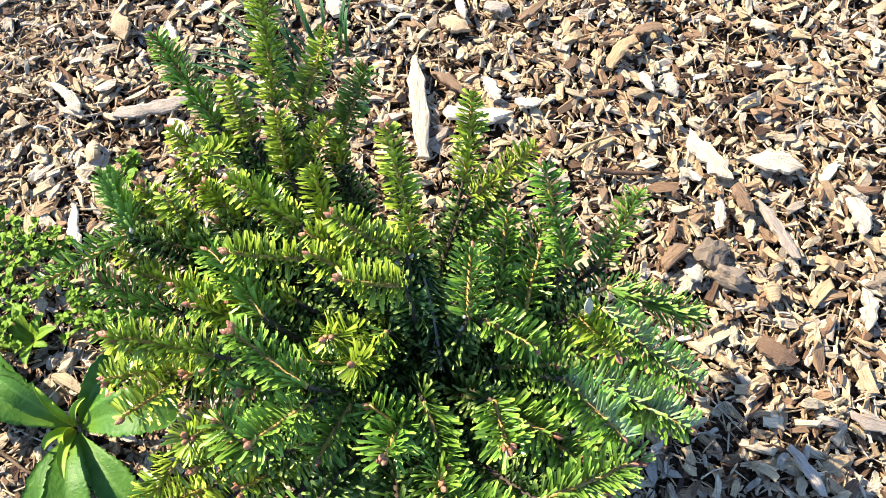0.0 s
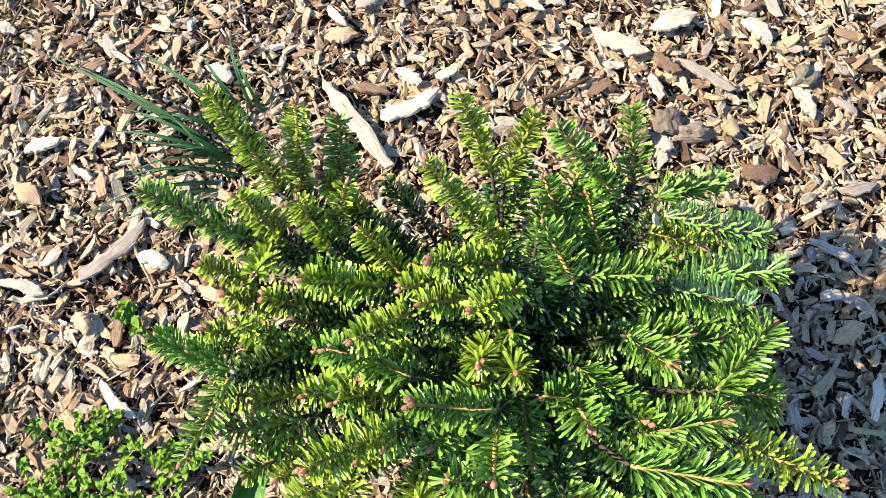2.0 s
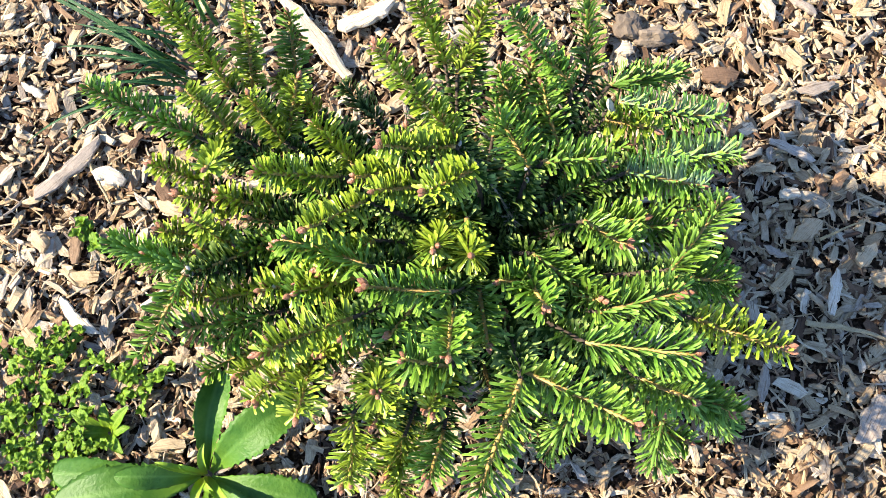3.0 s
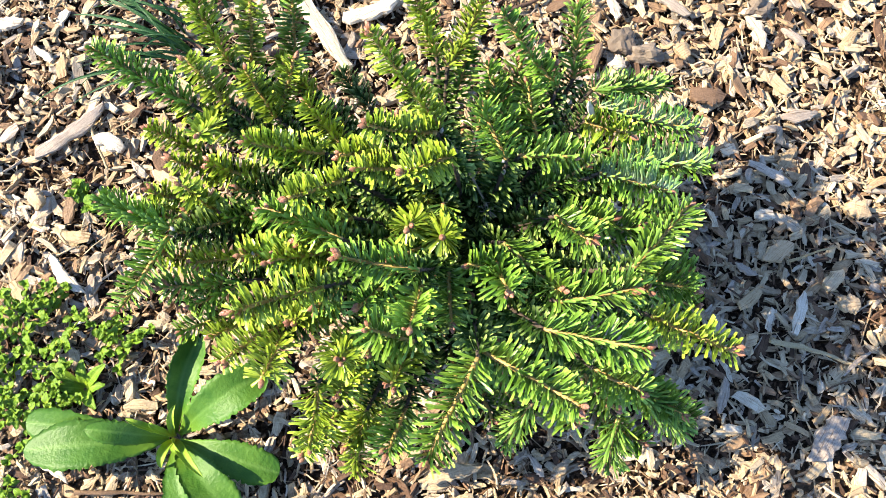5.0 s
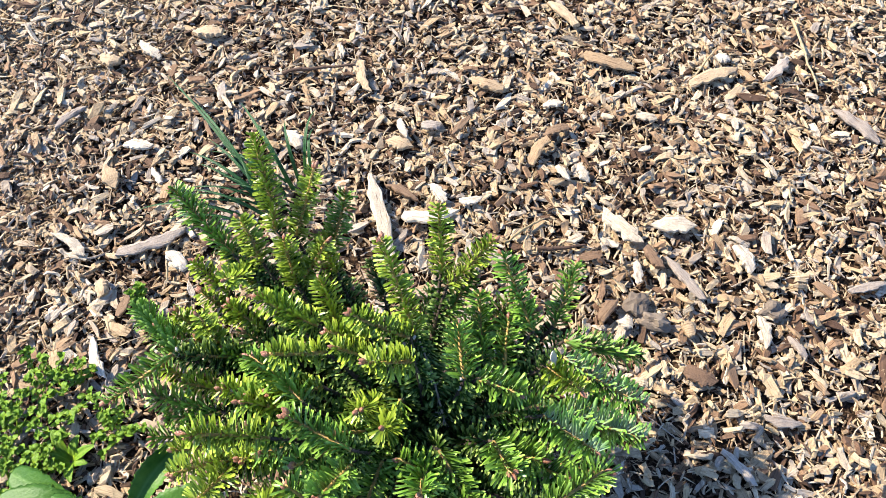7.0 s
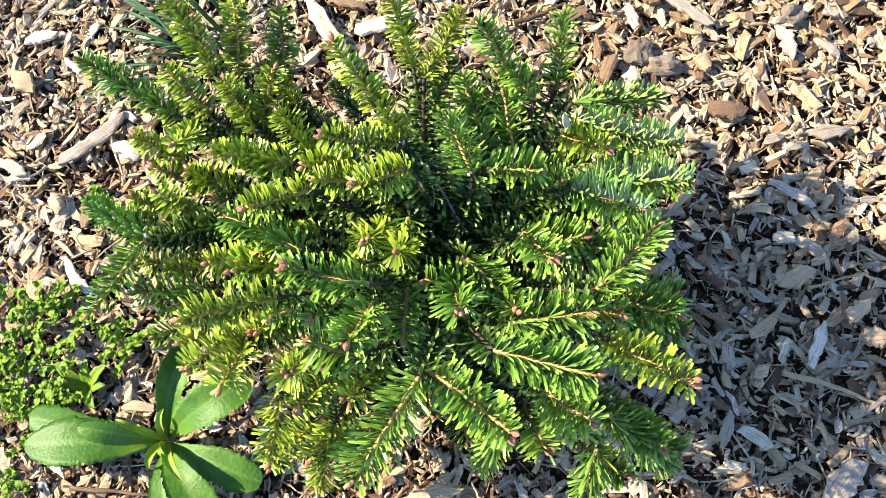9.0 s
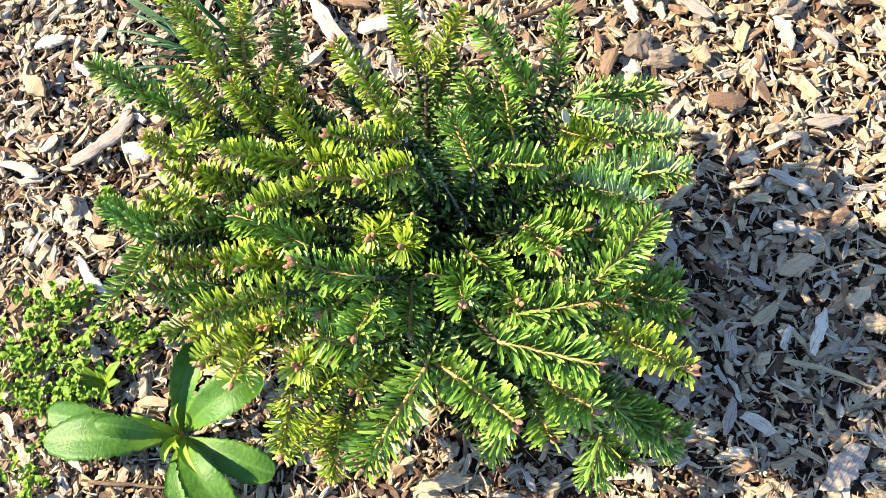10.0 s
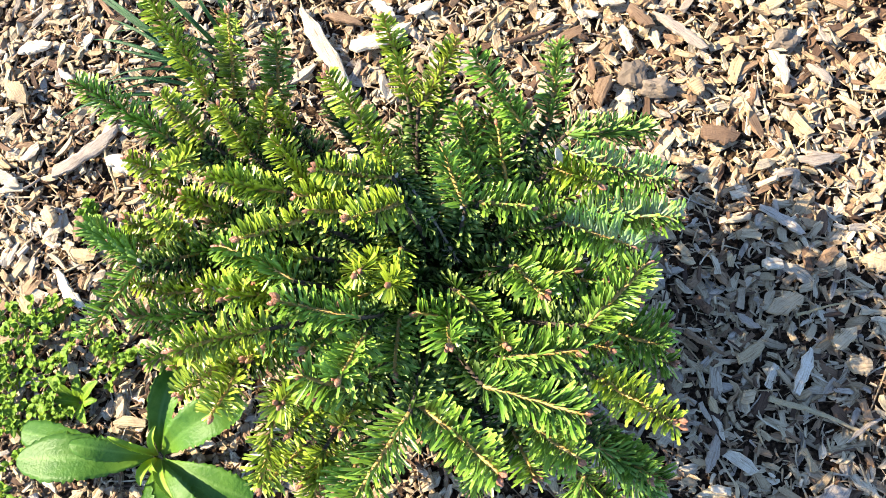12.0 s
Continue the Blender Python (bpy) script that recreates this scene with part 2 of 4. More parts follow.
def tube(points, radii, sides=7):
    """Verts, quads and uvs of a closed tapering tube along points."""
    p = np.asarray(points, float)
    t = unit(np.gradient(p, axis=0))
    ref = np.array((0.13, 0.31, 0.94))
    a = unit(np.cross(t, ref))
    b = np.cross(t, a)
    ang = np.arange(sides) * 2 * np.pi / sides
    ring = a[:, None] * np.cos(ang)[None, :, None] + b[:, None] * np.sin(ang)[None, :, None]
    v = (p[:, None] + ring * np.asarray(radii, float)[:, None, None]).reshape(-1, 3)
    run = np.r_[0, np.cumsum(np.linalg.norm(np.diff(p, axis=0), axis=1))]
    uv = np.stack([np.repeat(run, sides), np.tile(ang / 40, len(p))], 1)
    q = []
    for i in range(len(p) - 1):
        for j in range(sides):
            k = (j + 1) % sides
            q.append((i * sides + j, i * sides + k, (i + 1) * sides + k, (i + 1) * sides + j))
    last = (len(p) - 1) * sides
    for j in range(1, sides - 1, 2):
        k = min(j + 2, sides - 1)
        if k > j + 1:
            q.append((0, k, j + 1, j))
            q.append((last, last + j, last + j + 1, last + k))
    return v, np.array(q), uv


# ---------------------------------------------------------------- ground
def lie(x, y):
    """Height of the gently uneven mulch."""
    return 0.007 * noise.noise((x * 6, y * 6, 0.3)) + 0.004 * noise.noise((x * 19, y * 19, 2.1)) + 0.0015 * noise.noise((x * 47, y * 47, 5.1))


def build_ground():
    near = np.arange(-1.1, 1.1001, 0.02)
    out = np.geomspace(1.3, 60, 14)
    xs = np.concatenate([-out[::-1], near, out]) + 0.1
    ys = np.concatenate([-out[::-1], near, out]) + 0.45
    v = [(x, y, lie(x, y) - 0.009 if abs(x - 0.1) < 1.2 and abs(y - 0.45) < 1.2 else -0.004) for y in ys for x in xs]
    w = len(xs)
    q = [(j * w + i, j * w + i + 1, (j + 1) * w + i + 1, (j + 1) * w + i) for j in range(len(ys) - 1) for i in range(w - 1)]
    ob = new("ground", fast_mesh("ground", v, q, mats=[M_SOIL], smooth=True))
    return tagged(ob, "dark soil covered all over with wood chip mulch", "ground", kind="structure")


ground = build_ground()
rng = np.random.default_rng(7)


def chip_shapes(n, length, width, thick, r):
    """n chips about the origin: split, bowed slivers with ragged ends. Verts (n, 16, 3)."""
    v = np.zeros((n, 16, 3))
    bow = r.normal(0, 0.045, n) * length
    side = r.normal(0, 0.07, n) * length
    for s, e in enumerate((-0.5, -0.22, 0.2, 0.5)):
        end = s in (0, 3)
        taper = r.uniform(0.3, 1.0, n) if end else r.uniform(0.75, 1.05, n)
        flat = r.uniform(0.25, 0.8, n) if end else r.uniform(0.7, 1.1, n)
        twist = r.normal(0, 0.25, n)
        for c, (sy, sz) in enumerate(((-1, -1), (1, -0.7), (0.8, 1), (-0.9, 0.7))):
            a = sy * width / 2 * taper * r.uniform(0.65, 1.15, n)
            b = sz * thick / 2 * flat * r.uniform(0.5, 1.2, n)
            v[:, s * 4 + c, 0] = (e + r.normal(0, 0.06, n)) * length
            v[:, s * 4 + c, 1] = a * np.cos(twist) - b * np.sin(twist) + side * (1 - 4 * e * e)
            v[:, s * 4 + c, 2] = a * np.sin(twist) + b * np.cos(twist) + bow * (1 - 4 * e * e)
    return v


CHIP_QUADS = []
for s in (0, 1, 2):
    for c in range(4):
        d = (c + 1) % 4
        CHIP_QUADS.append((s * 4 + c, s * 4 + d, s * 4 + 4 + d, s * 4 + 4 + c))
CHIP_QUADS += [(3, 2, 1, 0), (12, 13, 14, 15)]
CHIP_QUADS = np.array(CHIP_QUADS)


def chip_uv(n, v, r):
    uv = np.zeros((n, 16, 2))
    uv[:, :, 0] = v[:, :, 0] + r.uniform(0, 9, n)[:, None]
    uv[:, :, 1] = v[:, :, 1] + v[:, :, 2] * 0.7 + r.uniform(0, 9, n)[:, None]
    return uv.reshape(-1, 2)


def turns(yaw, pitch, roll):
    cy, sy, cp, sp, cr, sr = np.cos(yaw), np.sin(yaw), np.cos(pitch), np.sin(pitch), np.cos(roll), np.sin(roll)
    m = np.zeros((len(yaw), 3, 3))
    m[:, 0, 0], m[:, 0, 1], m[:, 0, 2] = cy * cp, cy * sp * sr - sy * cr, cy * sp * cr + sy * sr
    m[:, 1, 0], m[:, 1, 1], m[:, 1, 2] = sy * cp, sy * sp * sr + cy * cr, sy * sp * cr - cy * sr
    m[:, 2, 0], m[:, 2, 1], m[:, 2, 2] = -sp, cp * sr, cp * cr
    return m


# large single chips: x, y, yaw, length, width, tone
LARGE = []


def chip(x, y, yaw, length, width, tone):
    LARGE.append((x, y, yaw, length, width, tone))


chip(-0.394, 0.710, -18, 0.043, 0.018, "white")
chip(-0.373, 0.548, 14, 0.095, 0.017, "grey")
chip(-0.338, 0.510, -55, 0.037, 0.019, "white")
chip(-0.474, 0.556, -59, 0.035, 0.014, "white")
chip(-0.367, 0.653, -63, 0.030, 0.010, "white")
chip(-0.433, 0.663, -77, 0.039, 0.024, "tan")
chip(-0.438, 0.486, -77, 0.027, 0.018, "tan")
chip(-0.404, 0.462, 56, 0.047, 0.013, "brown")
chip(-0.438, 0.386, -73, 0.059, 0.013, "white")
chip(-0.056, 0.539, -84, 0.140, 0.021, "white")
chip(-0.021, 0.571, -42, 0.052, 0.013, "brown")
chip(0.013, 0.530, -4, 0.077, 0.021, "white")
chip(0.029, 0.562, -67, 0.034, 0.015, "white")
chip(0.072, 0.542, -5, 0.032, 0.013, "white")
chip(0.202, 0.457, 21, 0.022, 0.013, "white")
chip(0.273, 0.394, -97, 0.033, 0.013, "white")
chip(0.298, 0.411, -76, 0.036, 0.016, "brown")
chip(0.260, 0.351, -32, 0.032, 0.034, "stone")
chip(0.278, 0.323, -25, 0.038, 0.023, "stone")
chip(0.240, 0.327, -33, 0.017, 0.019, "white")
chip(0.222, 0.347, 41, 0.038, 0.017, "brown")
chip(0.436, 0.316, -15, 0.030, 0.027, "stone")
chip(0.413, 0.287, -96, 0.041, 0.016, "white")
chip(0.446, 0.260, -69, 0.033, 0.011, "grey")
chip(0.318, 0.305, 4, 0.016, 0.021, "tan")
chip(0.393, 0.170, -18, 0.044, 0.014, "grey")
chip(0.312, 0.241, -35, 0.040, 0.022, "brown")
chip(0.322, 0.125, -61, 0.052, 0.011, "grey")
chip(0.292, 0.087, -25, 0.021, 0.013, "white")
chip(0.284, 0.043, 12, 0.035, 0.022, "tan")
chip(0.266, -0.026, -138, 0.050, 0.012, "white")
chip(0.291, -0.102, 9, 0.045, 0.005, "grey")
chip(0.143, -0.064, -132, 0.038, 0.011, "grey")
chip(0.319, -0.044, -16, 0.022, 0.019, "tan")
chip(0.203, -0.027, -12, 0.014, 0.014, "tan")
chip(0.218, -0.153, 32, 0.054, 0.026, "grey")
chip(0.240, 0.043, -61, 0.026, 0.009, "grey")
chip(0.319, -0.011, 19, 0.028, 0.016, "tan")
chip(0.390, 0.045, -43, 0.026, 0.020, "tan")
chip(-0.152, -0.004, -15, 0.054, 0.015, "tan")
chip(-0.140, 0.002, -143, 0.026, 0.014, "tan")
chip(-0.071, -0.036, -88, 0.025, 0.009, "grey")
chip(-0.172, 0.112, 34, 0.018, 0.016, "tan")
chip(-0.199, 0.078, -19, 0.037, 0.007, "tan")
chip(-0.188, 0.052, -45, 0.017, 0.011, "white")
chip(-0.525, 0.190, -56, 0.040, 0.009, "white")
chip(-0.382, 0.897, -48, 0.047, 0.018, "white")
chip(-0.289, 0.915, -9, 0.046, 0.024, "tan")
chip(-0.168, 0.688, -66, 0.037, 0.018, "white")
chip(-0.015, 0.655, -37, 0.034, 0.026, "tan")
chip(-0.006, 0.682, -75, 0.034, 0.012, "white")
chip(0.036, 0.681, -10, 0.029, 0.016, "grey")
chip(0.080, 0.671, 46, 0.045, 0.011, "brown")
chip(0.185, 0.603, 50, 0.052, 0.017, "tan")
chip(0.216, 0.639, 13, 0.041, 0.015, "brown")
chip(0.325, 0.757, -29, 0.081, 0.020, "tan")
chip(0.269, 0.464, -55, 0.067, 0.024, "white")
chip(0.342, 0.458, -14, 0.054, 0.024, "white")
chip(0.332, 0.377, -66, 0.076, 0.015, "grey")
chip(0.421, 0.392, -76, 0.041, 0.019, "white")
chip(0.476, 0.701, 8, 0.076, 0.020, "tan")
chip(0.574, 0.697, 37, 0.061, 0.016, "grey")
chip(0.656, 0.578, -56, 0.078, 0.020, "grey")
chip(0.223, 0.690, 0, 0.030, 0.013, "white")
chip(0.355, 0.642, -20, 0.029, 0.013, "white")
chip(0.502, 0.734, -24, 0.022, 0.017, "white")
chip(0.132, 0.738, -29, 0.050, 0.019, "tan")
chip(-0.050, 0.790, -85, 0.063, 0.014, "tan")
chip(0.276, 0.861, -62, 0.069, 0.017, "tan")
chip(0.566, 0.326, 5, 0.049, 0.012, "grey")
chip(0.238, 0.559, -70, 0.029, 0.014, "white")
chip(0.209, 0.564, -67, 0.028, 0.011, "white")
chip(-0.489, 0.565, -39, 0.057, 0.013, "white")
chip(-0.497, 0.781, 34, 0.054, 0.011, "grey")
chip(0.338, 0.589, 16, 0.019, 0.009, "white")
chip(-0.443, 0.888, -24, 0.035, 0.022, "tan")


CRUMB_QUADS = np.array([(0, 1, 5, 4), (1, 2, 6, 5), (2, 3, 7, 6), (3, 0, 4, 7), (3, 2, 1, 0), (4, 5, 6, 7)])


def litter(name, n, box, z0, z1, median, tilt, r, sliver=0.2, hole=None, crumb=False):
    """Loose chips in a box of the plan (x0, x1, y0, y1), lying from z0 to z1 over the soil."""
    x, y = r.uniform(box[0], box[1], n), r.uniform(box[2], box[3], n)
    if hole:
        # thinning out with the distance from the bed
        away = np.maximum(np.maximum(hole[0] - x, x - hole[1]), np.maximum(hole[2] - y, y - hole[3]))
        out = (away > 0) & (away < 0.62 * r.random(n) ** 1.5)
        x, y = x[out], y[out]
        n = len(x)
    length = np.clip(np.exp(r.normal(np.log(median), 0.45, n)), 0.004, 0.042)
    width = np.minimum(length * r.uniform(0.20, 0.66, n), 0.014)
    thin = r.random(n) < sliver
    width = np.where(thin, r.uniform(0.0012, 0.003, n), np.maximum(width, 0.003))
    length = np.where(thin, length * 1.5, length)
    thick = np.minimum(r.uniform(0.0018, 0.0065, n), width * 0.8)
    v = chip_shapes(n, length, width, thick, r)
    uv = chip_uv(n, v, r)
    rot = turns(r.uniform(0, 2 * np.pi, n), r.normal(0, tilt, n), r.normal(0, tilt * 1.5, n))
    v = np.einsum("nij,nkj->nki", rot, v)
    z = r.uniform(z0, z1, n) + np.array([lie(a, b) for a, b in zip(x, y)])
    for a, b, yaw, ln, wd, tone in LARGE:
        # nothing lies on top of the large chips
        ca, sa = math.cos(radians(yaw)), math.sin(radians(yaw))
        u, w = (x - a) * ca + (y - b) * sa, -(x - a) * sa + (y - b) * ca
        z = np.where((np.abs(u) < ln / 2 + 0.004) & (np.abs(w) < wd / 2 + 0.004), np.minimum(z, 0.0), z)
    v += np.stack([x, y, z], 1)[:, None]
    quads = CHIP_QUADS
    if crumb:
        # small broken bits keep their two end faces alone
        keep = [0, 1, 2, 3, 12, 13, 14, 15]
        v, uv, quads = v[:, keep], uv.reshape(n, 16, 2)[:, keep].reshape(-1, 2), CRUMB_QUADS
    q = (quads[None] + (np.arange(n) * v.shape[1])[:, None, None]).reshape(-1, 4)
    ob = part("mulch", fast_mesh(name, v.reshape(-1, 3), q, uv, [M_CRUMB if crumb else M_LITTER]), ground)
    return tagged(ob, "loose pale and brown wood chips", kind="stuff")


BED = (-0.72, 0.90, -0.33, 1.14)
AROUND = (-1.35, 1.55, -0.95, 1.8)
litter("mulch_low", 5500, BED, -0.007, -0.002, 0.015, 0.10, rng, 0.08)
litter("mulch_mid", 14500, BED, -0.002, 0.002, 0.0140, 0.12, rng, 0.2)
litter("mulch_top", 12000, BED, 0.001, 0.006, 0.0126, 0.16, rng, 0.22)
litter("mulch_crumbs", 36000, BED, -0.004, 0.0045, 0.0074, 0.3, rng, 0.35, None, True)
litter("mulch_around", 17000, AROUND, -0.004, 0.001, 0.020, 0.2, rng, 0.15, BED)


def large_chips():
    for x, y, yaw, length, width, tone in LARGE:
        r = np.random.default_rng(int(abs(x * 7919 + y * 104729) * 1000))
        if tone == "stone":
            bm = bmesh.new()
            bmesh.ops.create_icosphere(bm, subdivisions=3, radius=0.5)
            for p in bm.verts:
                p.co = Vector((p.co.x * length, p.co.y * width, p.co.z * min(width, 0.02))) * (1 + 0.55 * noise.noise(p.co * 2.6 + Vector((x * 50, y * 50, 0))) + 0.45 * noise.cell(p.co * 3.1 + Vector((x * 90, y * 50, 0))) * 0.4 + 0.22 * noise.noise(p.co * 11 + Vector((x * 90, y * 50, 0))))
            me = bpy.data.meshes.new("wood_chip")
            bm.to_mesh(me)
            bm.free()
            me.materials.append(M_TONE[tone])
            part("wood_chip", me, ground, "rounded grey brown chunk of bark", pose(x, y, lie(x, y) + 0.007, 0, 0, yaw))
            continue
        thick = min(0.45 * width, 0.008) * r.uniform(0.8, 1.2)
        # a split sliver: ragged ends, a ridged back, one broken corner
        st, ring = 13, 10
        v, bend, cut0, cut1 = [], r.normal(0, 0.04) * length, r.uniform(-0.35, 0.35), r.uniform(-0.35, 0.35)
        p0, p1 = r.uniform(0.25, 0.8), r.uniform(0.25, 0.8)
        rag = r.normal(0, 0.075, (st, 2))
        for i in range(st):
            s = i / (st - 1) - 0.5
            pinch = p0 if s < 0 else p1
            tap = 1 - pinch * max(0.0, (2 * abs(s)) - 0.45) / 0.55
            off = bend * (1 - 4 * s * s)
            for j in range(ring):
                a = 2 * math.pi * j / ring
                cx, cz = math.cos(a), math.sin(a)
                cx, cz = math.copysign(abs(cx) ** 0.6, cx), math.copysign(abs(cz) ** 0.6, cz)
                edge = 1 + rag[i, 0 if cx > 0 else 1] * 2
                slant = (cut0 if s < 0 else cut1) * cx * width * (2 * abs(s)) ** 2 * 0.7
                groove = 1 + 0.45 * noise.noise((cx * 4 + x * 31, s * length * 60, y * 17))
                v.append((s * length + slant, off + cx * width / 2 * tap * edge, (cz * thick / 2 * groove) * (0.45 + 0.55 * tap) + thick * 0.25 * (1 - 4 * s * s)))
        q = [(i * ring + j, i * ring + (j + 1) % ring, (i + 1) * ring + (j + 1) % ring, (i + 1) * ring + j) for i in range(st - 1) for j in range(ring)]
        e = (st - 1) * ring
        for a in range(1, ring - 2, 2):
            q += [(0, a + 2, a + 1, a), (e, e + a, e + a + 1, e + a + 2)]
        v = np.array(v)
        uv = v[:, :2] + r.uniform(0, 9, 2)
        me = fast_mesh("wood_chip", v, q, uv, [M_TONE[tone]])
        part("wood_chip", me, ground, {"white": "pale bleached wood chip", "grey": "grey weathered wood chip"}.get(tone, ""),
             pose(x, y, lie(x, y) + 0.0085 + thick * 0.3, r.normal(0, 6), r.normal(0, 3), yaw))


# ---------------------------------------------------------------- fir
FIR = new("fir_shrub")
tagged(FIR, "low bushy dwarf fir with glossy blunt needles and brown buds", "shrub")
TRUNK = np.array((-0.055, 0.195, 0.0))

# one needle: five stations, each with a grooved upper face (left, middle, right) and a keeled underside
ST = np.array([0.0, 0.22, 0.84, 0.965, 1.0])
HW = np.array([0.42, 0.84, 1.0, 0.86, 0.42])
NEEDLE_Q, NEEDLE_SLOT = [], []
for s in range(4):
    for c, slot in ((0, 0), (1, 0), (3, 1), (4, 1)):
        a = s * 6 + c
        NEEDLE_Q.append((a, a + 1, a + 7, a + 6))
        NEEDLE_SLOT.append(slot)
NEEDLE_Q, NEEDLE_SLOT = np.array(NEEDLE_Q), np.array(NEEDLE_SLOT)


def needles_mesh(name, foot, way, face, length, half, curl, mats):
    """Needles from their feet, ways, upper faces, lengths and half widths (arrays)."""
    n = len(foot)
    way = unit(way)
    face = unit(face - (face * way).sum(1, keepdims=True) * way)
    side = np.cross(way, face)
    v = np.zeros((n, 30, 3))
    uv = np.zeros((n, 30, 2))
    for i, (s, h) in enumerate(zip(ST, HW)):
        mid = foot + way * (s * length)[:, None] + face * (curl * length * s * s)[:, None]
        w = (half * h)[:, None]
        t = half[:, None] * (0.16 if i < 4 else 0.0)
        v[:, i * 6 + 0] = v[:, i * 6 + 5] = mid - side * w
        v[:, i * 6 + 1] = mid - face * t
        v[:, i * 6 + 2] = v[:, i * 6 + 3] = mid + side * w
        v[:, i * 6 + 4] = mid - face * t * 2.6
        uv[:, i * 6:i * 6 + 6, 0] = s
        uv[:, i * 6:i * 6 + 6, 1] = (0.0, 0.5, 1.0, 1.0, 0.5, 0.0)
    q = (NEEDLE_Q[None] + (np.arange(n) * 30)[:, None, None]).reshape(-1, 4)
    return fast_mesh(name, v.reshape(-1, 3), q, uv.reshape(-1, 2), mats, np.tile(NEEDLE_SLOT, n), True)


def along(p0, p1, p2, s):
    s = np.asarray(s, float)[:, None]
    return (1 - s) ** 2 * p0 + 2 * s * (1 - s) * p1 + s ** 2 * p2


def clothe(p0, p1, p2, density, length, tone, open_angle, s0=0.0, under=0.25, lay=1.0, pale=False, spread=(0.98, 0.46)):
    """A mesh of needles along the curve p0 p1 p2. under: share of needles below the twig; lay: how far they comb forward at the tip."""
    run = np.linalg.norm(p1 - p0) + np.linalg.norm(p2 - p1)
    n = max(12, int(density * run * (1 - s0)))
    s = s0 + (1 - s0) * (np.arange(n) + rng.uniform(0.3, 0.7, n)) / n
    foot = along(p0, p1, p2, s)
    t = unit(along(p0, p1, p2, np.minimum(s + 0.02, 1.02)) - along(p0, p1, p2, s - 0.02))
    steep = abs(unit(p2 - p0)[2])
    up = np.array((0.0, 0.0, 1.0)) if steep < 0.85 else unit(np.array((-0.4, -0.5, 0.6)))
    u = unit(up - (t @ up)[:, None] * t)
    w = np.cross(t, u)
    # leaves follow a spiral, combed to both sides and upward in even ranks
    rank = (np.arange(n) * 0.6180339 + rng.random()) % 1.0
    hand = np.where(np.arange(n) % 2, 1.0, -1.0)
    phi = hand * (spread[0] + spread[1] * 1.7 * (rank - 0.5) + rng.normal(0, 0.07, n))
    low = (np.arange(n) * 0.7548777 + rng.random()) % 1.0 < under + 0.45 * steep ** 3
    phi = np.where(low, hand * (1.5 + 1.5 * rank), phi)
    alpha = radians(open_angle) * (1 - 0.62 * lay * np.clip((s - 0.6) / 0.4, 0, 1) ** 1.6) * rng.normal(1, 0.09, n)
    radial = u * np.cos(phi)[:, None] + w * np.sin(phi)[:, None]
    way = t * np.cos(alpha)[:, None] + radial * np.sin(alpha)[:, None] + rng.normal(0, 0.085, (n, 3))
    face = u * np.abs(np.sin(phi))[:, None] + t * (0.30 + 0.9 * np.abs(np.cos(phi)))[:, None] + rng.normal(0, 0.34, (n, 3))
    if pale:
        # upper row seen from its bluish underside
        face = np.where((way[:, 1:2] > 0.1), -face, face)
    ln = length * rng.uniform(0.78, 1.12, n) * (1 - 0.38 * np.clip((s - 0.8) / 0.2, 0, 1)) * (0.75 + 0.25 * np.clip((s - s0) / 0.15, 0, 1))
    half = rng.uniform(0.00102, 0.00126, n) * np.interp(p2[1], (0.2, 0.36), (1.0, 1.12))
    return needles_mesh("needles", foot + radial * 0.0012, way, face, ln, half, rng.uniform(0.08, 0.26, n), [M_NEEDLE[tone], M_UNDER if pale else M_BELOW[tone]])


def bud_mesh(name, mat):
    """A plump egg-shaped bud with overlapping scales."""
    bm = bmesh.new()
    rows, cols = 7, 9
    grid = []
    for i in range(rows):
        f = i / (rows - 1)
        rad = 0.5 * math.sin(math.pi * min(0.97, 0.10 + 0.87 * f)) ** 0.75 * (1 - 0.25 * f)
        grid.append([bm.verts.new((rad * (1 + 0.10 * ((i + j) % 2)) * math.cos(2 * math.pi * (j + 0.5 * (i % 2)) / cols),
                                   rad * (1 + 0.10 * ((i + j) % 2)) * math.sin(2 * math.pi * (j + 0.5 * (i % 2)) / cols), f * 1.35)) for j in range(cols)])
    for i in range(rows - 1):
        for j in range(cols):
            k = (j + 1) % cols
            bm.faces.new((grid[i][j], grid[i][k], grid[i + 1][k], grid[i + 1][j]))
    bm.faces.new(grid[-1])
    bm.faces.new(grid[0][::-1])
    me = bpy.data.meshes.new(name)
    bm.to_mesh(me)
    bm.free()
    me.materials.append(mat)
    return me


BUD, DRY = bud_mesh("bud", M_BUD), bud_mesh("dry_bud", M_DRYBUD)


def put_bud(parent, place, way, size, me=BUD):
    q = Vector(way).to_track_quat("Z", "Y")
    part("bud", me, parent, "", Matrix.LocRotScale(Vector(place), q, Vector((size, size, size * rng.uniform(0.9, 1.25)))))


